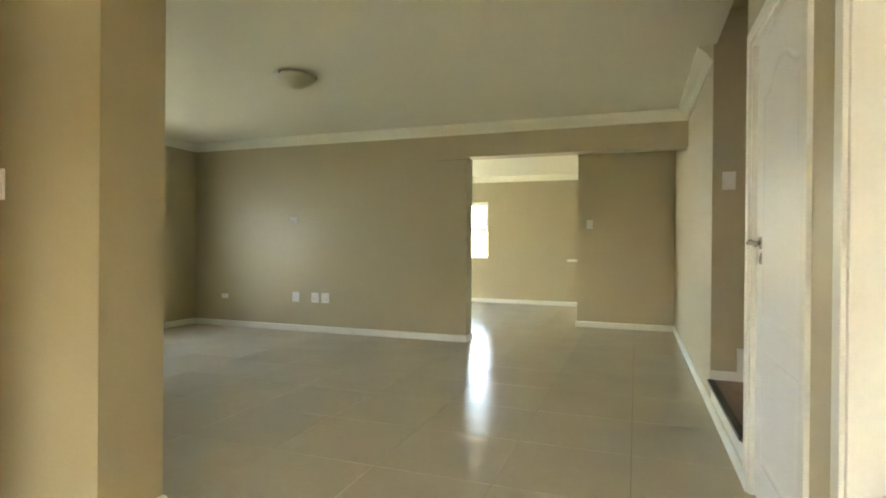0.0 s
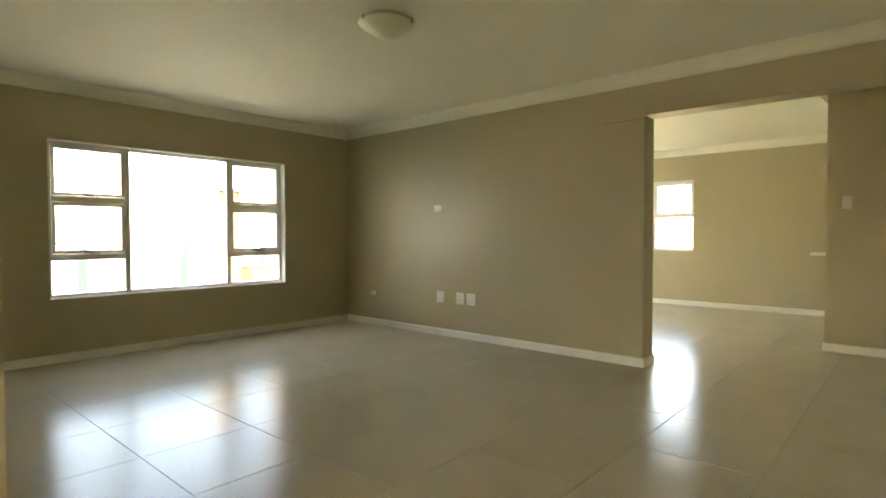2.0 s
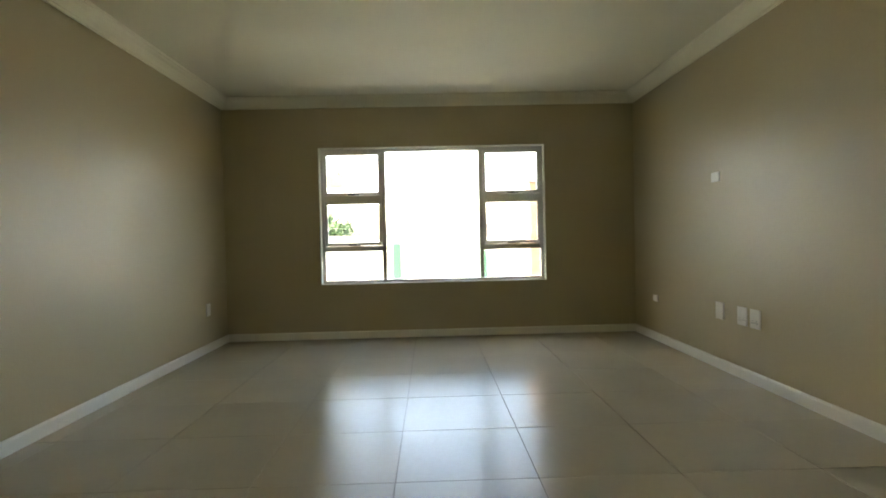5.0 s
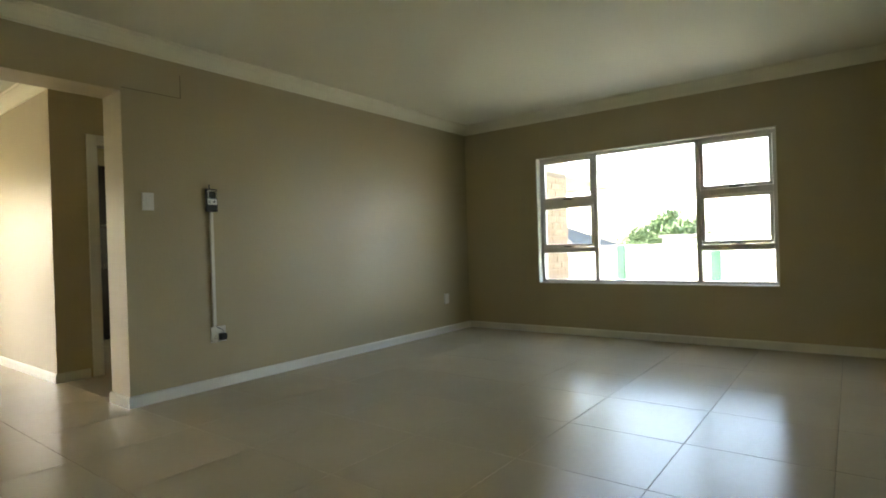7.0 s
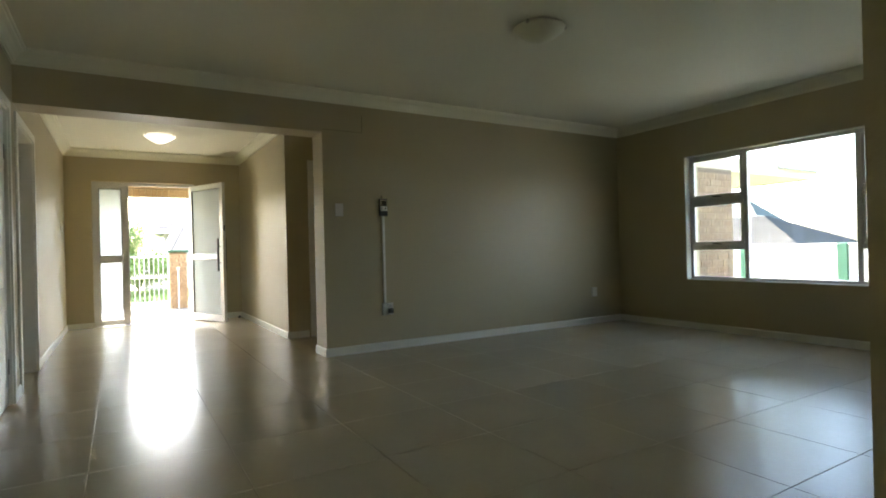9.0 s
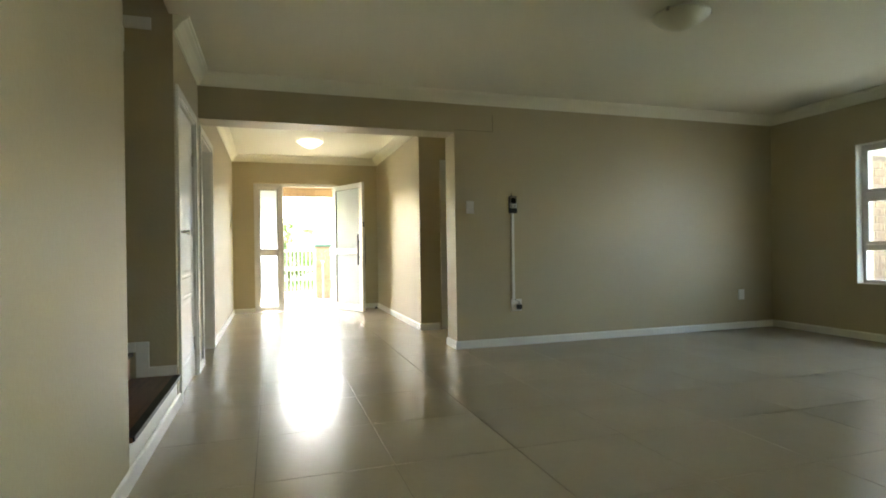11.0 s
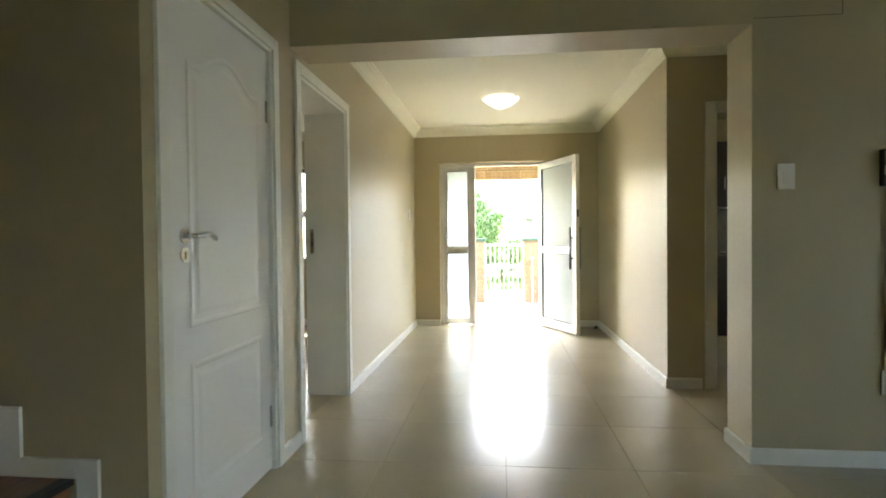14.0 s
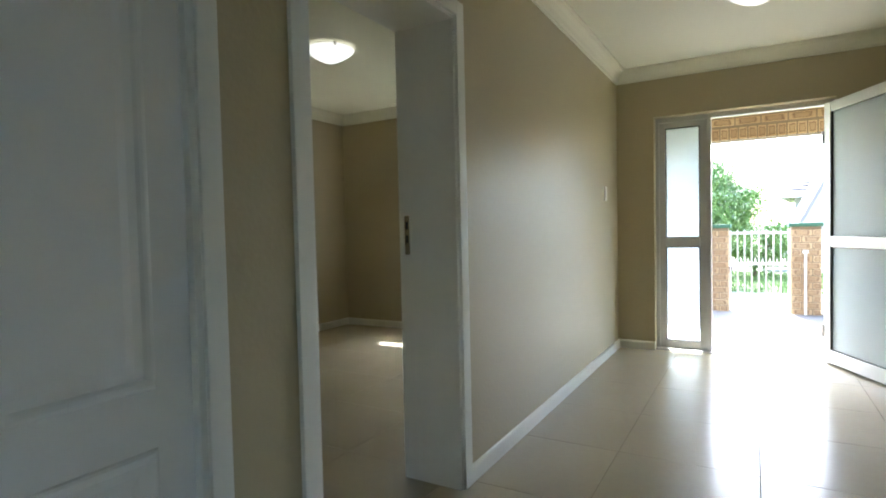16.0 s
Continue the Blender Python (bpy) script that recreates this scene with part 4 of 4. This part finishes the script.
def house(x, y, z, w, l, h, rise, rot, roofm, label, ribs=16, glazed=True):
    d = thing("house", pose(x, y, z, 0, 0, rot), label, "house", "neighbouring houses")
    part("wall", boxes((-w / 2, w / 2, -l / 2, l / 2, -1.0, h)), HOUSEW, d)
    bm = bmesh.new()
    o = 0.5
    base = [bm.verts.new(p) for p in ((-w / 2 - o, -l / 2 - o, h), (w / 2 + o, -l / 2 - o, h), (w / 2 + o, l / 2 + o, h), (-w / 2 - o, l / 2 + o, h))]
    rl = max(0.2, l / 2 - w / 2)
    r0, r1 = bm.verts.new((0, -rl, h + rise)), bm.verts.new((0, rl, h + rise))
    bm.faces.new((base[0], base[1], r0)); bm.faces.new((base[1], base[2], r1, r0)); bm.faces.new((base[2], base[3], r1)); bm.faces.new((base[3], base[0], r0, r1))
    bm.faces.new(base[::-1])
    rf = part("roof", bm, roofm, d)
    bm = bmesh.new()
    for k in range(1, ribs):
        t = k / ribs
        zz = h + rise * t
        for s in (1, -1):
            xx = s * (w / 2 + o) * (1 - t)
            yy = (l / 2 + o) * (1 - t) + rl * t
            box(bm, xx - 0.03, xx + 0.03, -yy, yy, zz - 0.02, zz + 0.03)
            box(bm, -abs(xx), abs(xx), s * yy - 0.03, s * yy + 0.03, zz - 0.02, zz + 0.03)
    part("roof_laps", bm, LAP, rf)
    part("fascia", boxes((-w / 2 - o, w / 2 + o, -l / 2 - o - 0.03, -l / 2 - o, h - 0.15, h + 0.02), (-w / 2 - o, w / 2 + o, l / 2 + o, l / 2 + o + 0.03, h - 0.15, h + 0.02), (w / 2 + o, w / 2 + o + 0.03, -l / 2 - o, l / 2 + o, h - 0.15, h + 0.02), (-w / 2 - o - 0.03, -w / 2 - o, -l / 2 - o, l / 2 + o, h - 0.15, h + 0.02)), GATE, d)
    for s in (-1, 1) if glazed else ():
        for u in (-l / 4, l / 4):
            wn_ = part("window", boxes((s * w / 2 - 0.04, s * w / 2 + 0.04, u - 0.7, u + 0.7, h - 1.6, h - 0.5)), GATE, d)
            part("pane", boxes((s * w / 2 - 0.05, s * w / 2 + 0.05, u - 0.62, u + 0.62, h - 1.52, h - 0.58)), DARKWIN, wn_)
    return d


house(-20, -10.0, -1.0, 4, 10.4, 1.8, 1.2, 0, ROOFP, "low neighbouring house with a pale grey lapped hipped roof", 22)
house(-28, -12.3, -0.9, 4.2, 5, 1.7, 2.5, 0, ROOFG, "neighbouring house with a faded green hipped roof", 18)
house(-32, 5.6, -1.6, 7, 9, 2.6, 0.9, 0, ROOFT, "low neighbouring house with a grey hipped roof")
house(-40, 26, -1.5, 9, 14, 2.6, 1.6, 10, ROOFT, "far neighbouring house with a grey hipped roof")


def gable_house(x, y, z, w, l, eave, rise, label):
    """A steep gabled house; its gable wall faces +y."""
    d = thing("house", pose(x, y, z), label, "house", "neighbouring houses")
    bm = bmesh.new()
    sec = [(-w / 2, -1.0), (w / 2, -1.0), (w / 2, eave), (0, eave + rise), (-w / 2, eave)]
    a = [bm.verts.new((u, 0, v)) for u, v in sec]
    b = [bm.verts.new((u, -l, v)) for u, v in sec]
    bm.faces.new(a)
    bm.faces.new(b[::-1])
    for k in range(5):
        q = (k + 1) % 5
        bm.faces.new((a[k], a[q], b[q], b[k]))
    part("wall", bm, HOUSEW, d)
    for s in (-1, 1):
        bm = bmesh.new()
        n = Vector((s * rise, 0, w / 2)).normalized() * 0.09
        lo, hi = Vector((s * (w / 2 + 0.08), 0, eave - 0.08 * 2 * rise / w)), Vector((0, 0, eave + rise))
        ring = [lo, hi, hi + n, lo + n]
        f = [bm.verts.new((p.x + s * 0.004, 0.06, p.z + 0.004)) for p in ring]
        g = [bm.verts.new((p.x + s * 0.004, -l - 0.06, p.z + 0.004)) for p in ring]
        bm.faces.new(f)
        bm.faces.new(g[::-1])
        for k in range(4):
            q = (k + 1) % 4
            bm.faces.new((f[k], f[q], g[q], g[k]))
        part("roof_slope", bm, ROOFT, d)
    wn_ = part("window", boxes((0.45, 0.80, 0.0, 0.05, eave + 0.55, eave + 1.2), bevel=0.006), GATE, d, "white framed gable window")
    for k in range(5):
        part("louvre", boxes((0.50, 0.75, 0.04, 0.06, eave + 0.62 + k * 0.11, eave + 0.68 + k * 0.11)), DARKWIN, wn_)
    return d


gable_house(-1.32, -18.0, 0.05, 2.6, 6.0, 1.0, 2.65, "grey plastered house with a steep gable across the street")
sf = thing("slatted_fence", pose(-1.5, -13.1, -0.06), "grey horizontally slatted fence beyond the gate", "fence")
for k in range(3):
    part("post", boxes((k * 1.24, k * 1.24 + 0.07, -0.06, 0.0, -0.2, 0.95), bevel=0.004), GUTTER, sf)
for k in range(9):
    part("slat", boxes((0.0, 2.55, 0.002, 0.022, 0.06 + k * 0.1, 0.135 + k * 0.1), bevel=0.004), GUTTER, sf)
house(-5.0, -27, 0.2, 7, 9, 2.0, 2.3, 84, ROOFT, "grey-roofed house across the street", glazed=False)
house(8.5, -40, 0.6, 9, 14, 2.3, 2.2, 90, ROOFT, "tile-roofed house down the street", glazed=False)



def tree(x, y, z, trunk_h, crown_r, crown_h, leafm, n, size, seed, label, name="tree"):
    rng = random.Random(seed)
    d = thing(name, pose(x, y, z), label, "tree" if name == "tree" else "bush")
    bm = cyl(bmesh.new(), (0, 0, -0.3), (0.05, 0.03, trunk_h), 0.16 * crown_r / 2, 0.09 * crown_r / 2, 10)
    tips = []
    for i in range(9):
        a = i * 2.4 + rng.random()
        tip = Vector((crown_r * 0.62 * math.cos(a) * rng.uniform(0.5, 1), crown_r * 0.62 * math.sin(a) * rng.uniform(0.5, 1), trunk_h + crown_h * rng.uniform(0.15, 0.8)))
        tips.append(tip)
        mid = Vector((tip.x * 0.4, tip.y * 0.4, trunk_h * 0.7 + tip.z * 0.3))
        cyl(bm, (0.03, 0.02, trunk_h * 0.75), mid, 0.06 * crown_r / 2, 0.04 * crown_r / 2, 7)
        cyl(bm, mid, tip, 0.04 * crown_r / 2, 0.012, 7)
    part("trunk", bm, BARK, d)
    clumps = []
    for i in range(46):
        u, a = rng.uniform(-1, 1), rng.uniform(0, 2 * math.pi)
        s = math.sqrt(1 - u * u)
        k = rng.uniform(0.55, 1.0)
        clumps.append((Vector((crown_r * k * s * math.cos(a), crown_r * k * s * math.sin(a), trunk_h + crown_h * (0.5 + 0.5 * u * k))), crown_r * rng.uniform(0.18, 0.36)))
    verts, faces = [], []
    for i in range(n):
        c, r = clumps[rng.randrange(len(clumps))]
        p = c + Vector((rng.gauss(0, 1), rng.gauss(0, 1), rng.gauss(0, 0.8))) * r * 0.55
        q = Euler((rng.uniform(0, 6.3), rng.uniform(0, 6.3), rng.uniform(0, 6.3))).to_matrix()
        s = size * rng.uniform(0.6, 1.3)
        k = len(verts)
        for v in ((-s, 0, 0), (0, -s * 0.45, 0.1 * s), (s, 0, 0), (0, s * 0.45, 0.1 * s)):
            verts.append(p + q @ Vector(v))
        faces.append((k, k + 1, k + 2, k + 3))
    me = bpy.data.meshes.new("crown")
    me.from_pydata(verts, [], faces)
    me.materials.append(leafm)
    ob = new("crown", me)
    ob.parent = d
    return d


tree(2.25, -11.2, -0.1, 0.7, 1.25, 1.7, LEAF, 22000, 0.036, 3, "bright green feathery tree beyond the gate")
tree(1.15, -12.6, -0.06, 0.25, 0.8, 0.85, LEAF, 6000, 0.04, 4, "bright green low bush beyond the gate", "bush")
ob_ = thing("outbuilding", pose(-23.0, -1.15, -1.3), "small white flat-roofed outbuilding beyond the boundary wall", "outbuilding")
part("wall", boxes((-1.2, 1.2, -1.3, 1.3, -0.3, 2.4), bevel=0.01), WHITEWALL, ob_)
part("roof", boxes((-1.32, 1.32, -1.42, 1.42, 2.4, 2.52), bevel=0.01), ROOFT, ob_)
part("window", boxes((1.2, 1.225, -0.4, 0.4, 1.5, 2.1)), DARKWIN, ob_)
tree(-27, -3.4, -1.2, 0.9, 2.0, 2.5, LEAFD, 16000, 0.10, 5, "rounded dark green tree behind the boundary wall")
tree(-38, -6.5, -1.2, 1.0, 2.0, 2.2, LEAFD, 7000, 0.12, 6, "small rounded green tree among the houses")
# precast wall outside the dining window
PRECAST = mat("cream_precast_wall", (0.38, 0.32, 0.225), 0.85, var=0.06, scale=1.5, bump=0.003)
for k in range(5):
    d = thing("precast_wall", pose(-5.6 + k * 1.5, 11.6, -0.16), "cream precast concrete wall bay of stacked panels", "precast wall", "precast wall bays")
    part("post", boxes((-0.06, 0.06, -0.06, 0.06, -0.2, 1.78), bevel=0.008), PRECAST, d)
    for q in range(6):
        part("panel", boxes((0.06, 1.44, -0.022, 0.022, q * 0.285, q * 0.285 + 0.277), bevel=0.006), PRECAST, d)
# out of view: slab added as a reflector outside the dining room
structure("patio_back", boxes((-8.2, XW - OUT, 6.0, 11.0, -0.5, -0.10)), PALE, "unseen pale concrete yard, added to bounce daylight into the dining room", "patio")

# grass beyond the gate
rng = random.Random(9)
verts, faces = [], []
for i in range(9000):
    x, y = rng.uniform(-2.5, 5.5), rng.uniform(-13.4, -9.7)
    a, h = rng.uniform(0, 6.3), rng.uniform(0.05, 0.12)
    k = len(verts)
    z = ground_z(x, y)
    dx, dy = 0.008 * math.cos(a), 0.008 * math.sin(a)
    verts += [(x - dx, y - dy, z), (x + dx, y + dy, z), (x + rng.uniform(-0.03, 0.03), y + rng.uniform(-0.03, 0.03), z + h)]
    faces.append((k, k + 1, k + 2))
me = bpy.data.meshes.new("grass")
me.from_pydata(verts, [], faces)
me.materials.append(LEAF)
tagged(new("grass", me), "bright green lawn beyond the gate", "grass", kind="stuff")

# ---- floor and its tiles ----
FLOOR_RECTS = [(XW, XS, 0.0, YT), (0.0, XS, YH, 0.0), (-1.6, XS, YR, YH), (0.004, XS, YE, YR), (XJ, XS, YT, YB), (XW, XB, YTB, YF), (XS, 5.45, YE, 0.02), (-3.48, -0.105, YE, YR)]
floor = structure("floor", boxes((XW - 0.2, XS + 3.6, YE - 0.2, YF + 0.2, -0.12, -0.0035)), GROUT, "large beige satin floor tiles with thin dark joints", "floor")
TS = 0.6
TILE_ME = mesh_of("tile", boxes((-TS / 2 + 0.0014, TS / 2 - 0.0014, -TS / 2 + 0.0014, TS / 2 - 0.0014, -0.008, 0.0), bevel=0.0012), TILE)
TX, TY = 1.173, 1.93
for i in range(-9, 9):
    for j in range(-11, 12):
        x0, y0 = TX + i * TS, TY + j * TS
        if y0 < YE - 0.1:
            continue
        if any(x0 < r[1] - 0.01 and x0 + TS > r[0] + 0.01 and y0 < r[3] - 0.01 and y0 + TS > r[2] + 0.01 for r in FLOOR_RECTS):
            ob = new("tile", TILE_ME)
            ob.parent = floor
            ob.location = (x0 + TS / 2, y0 + TS / 2, random.uniform(-0.0004, 0.0))
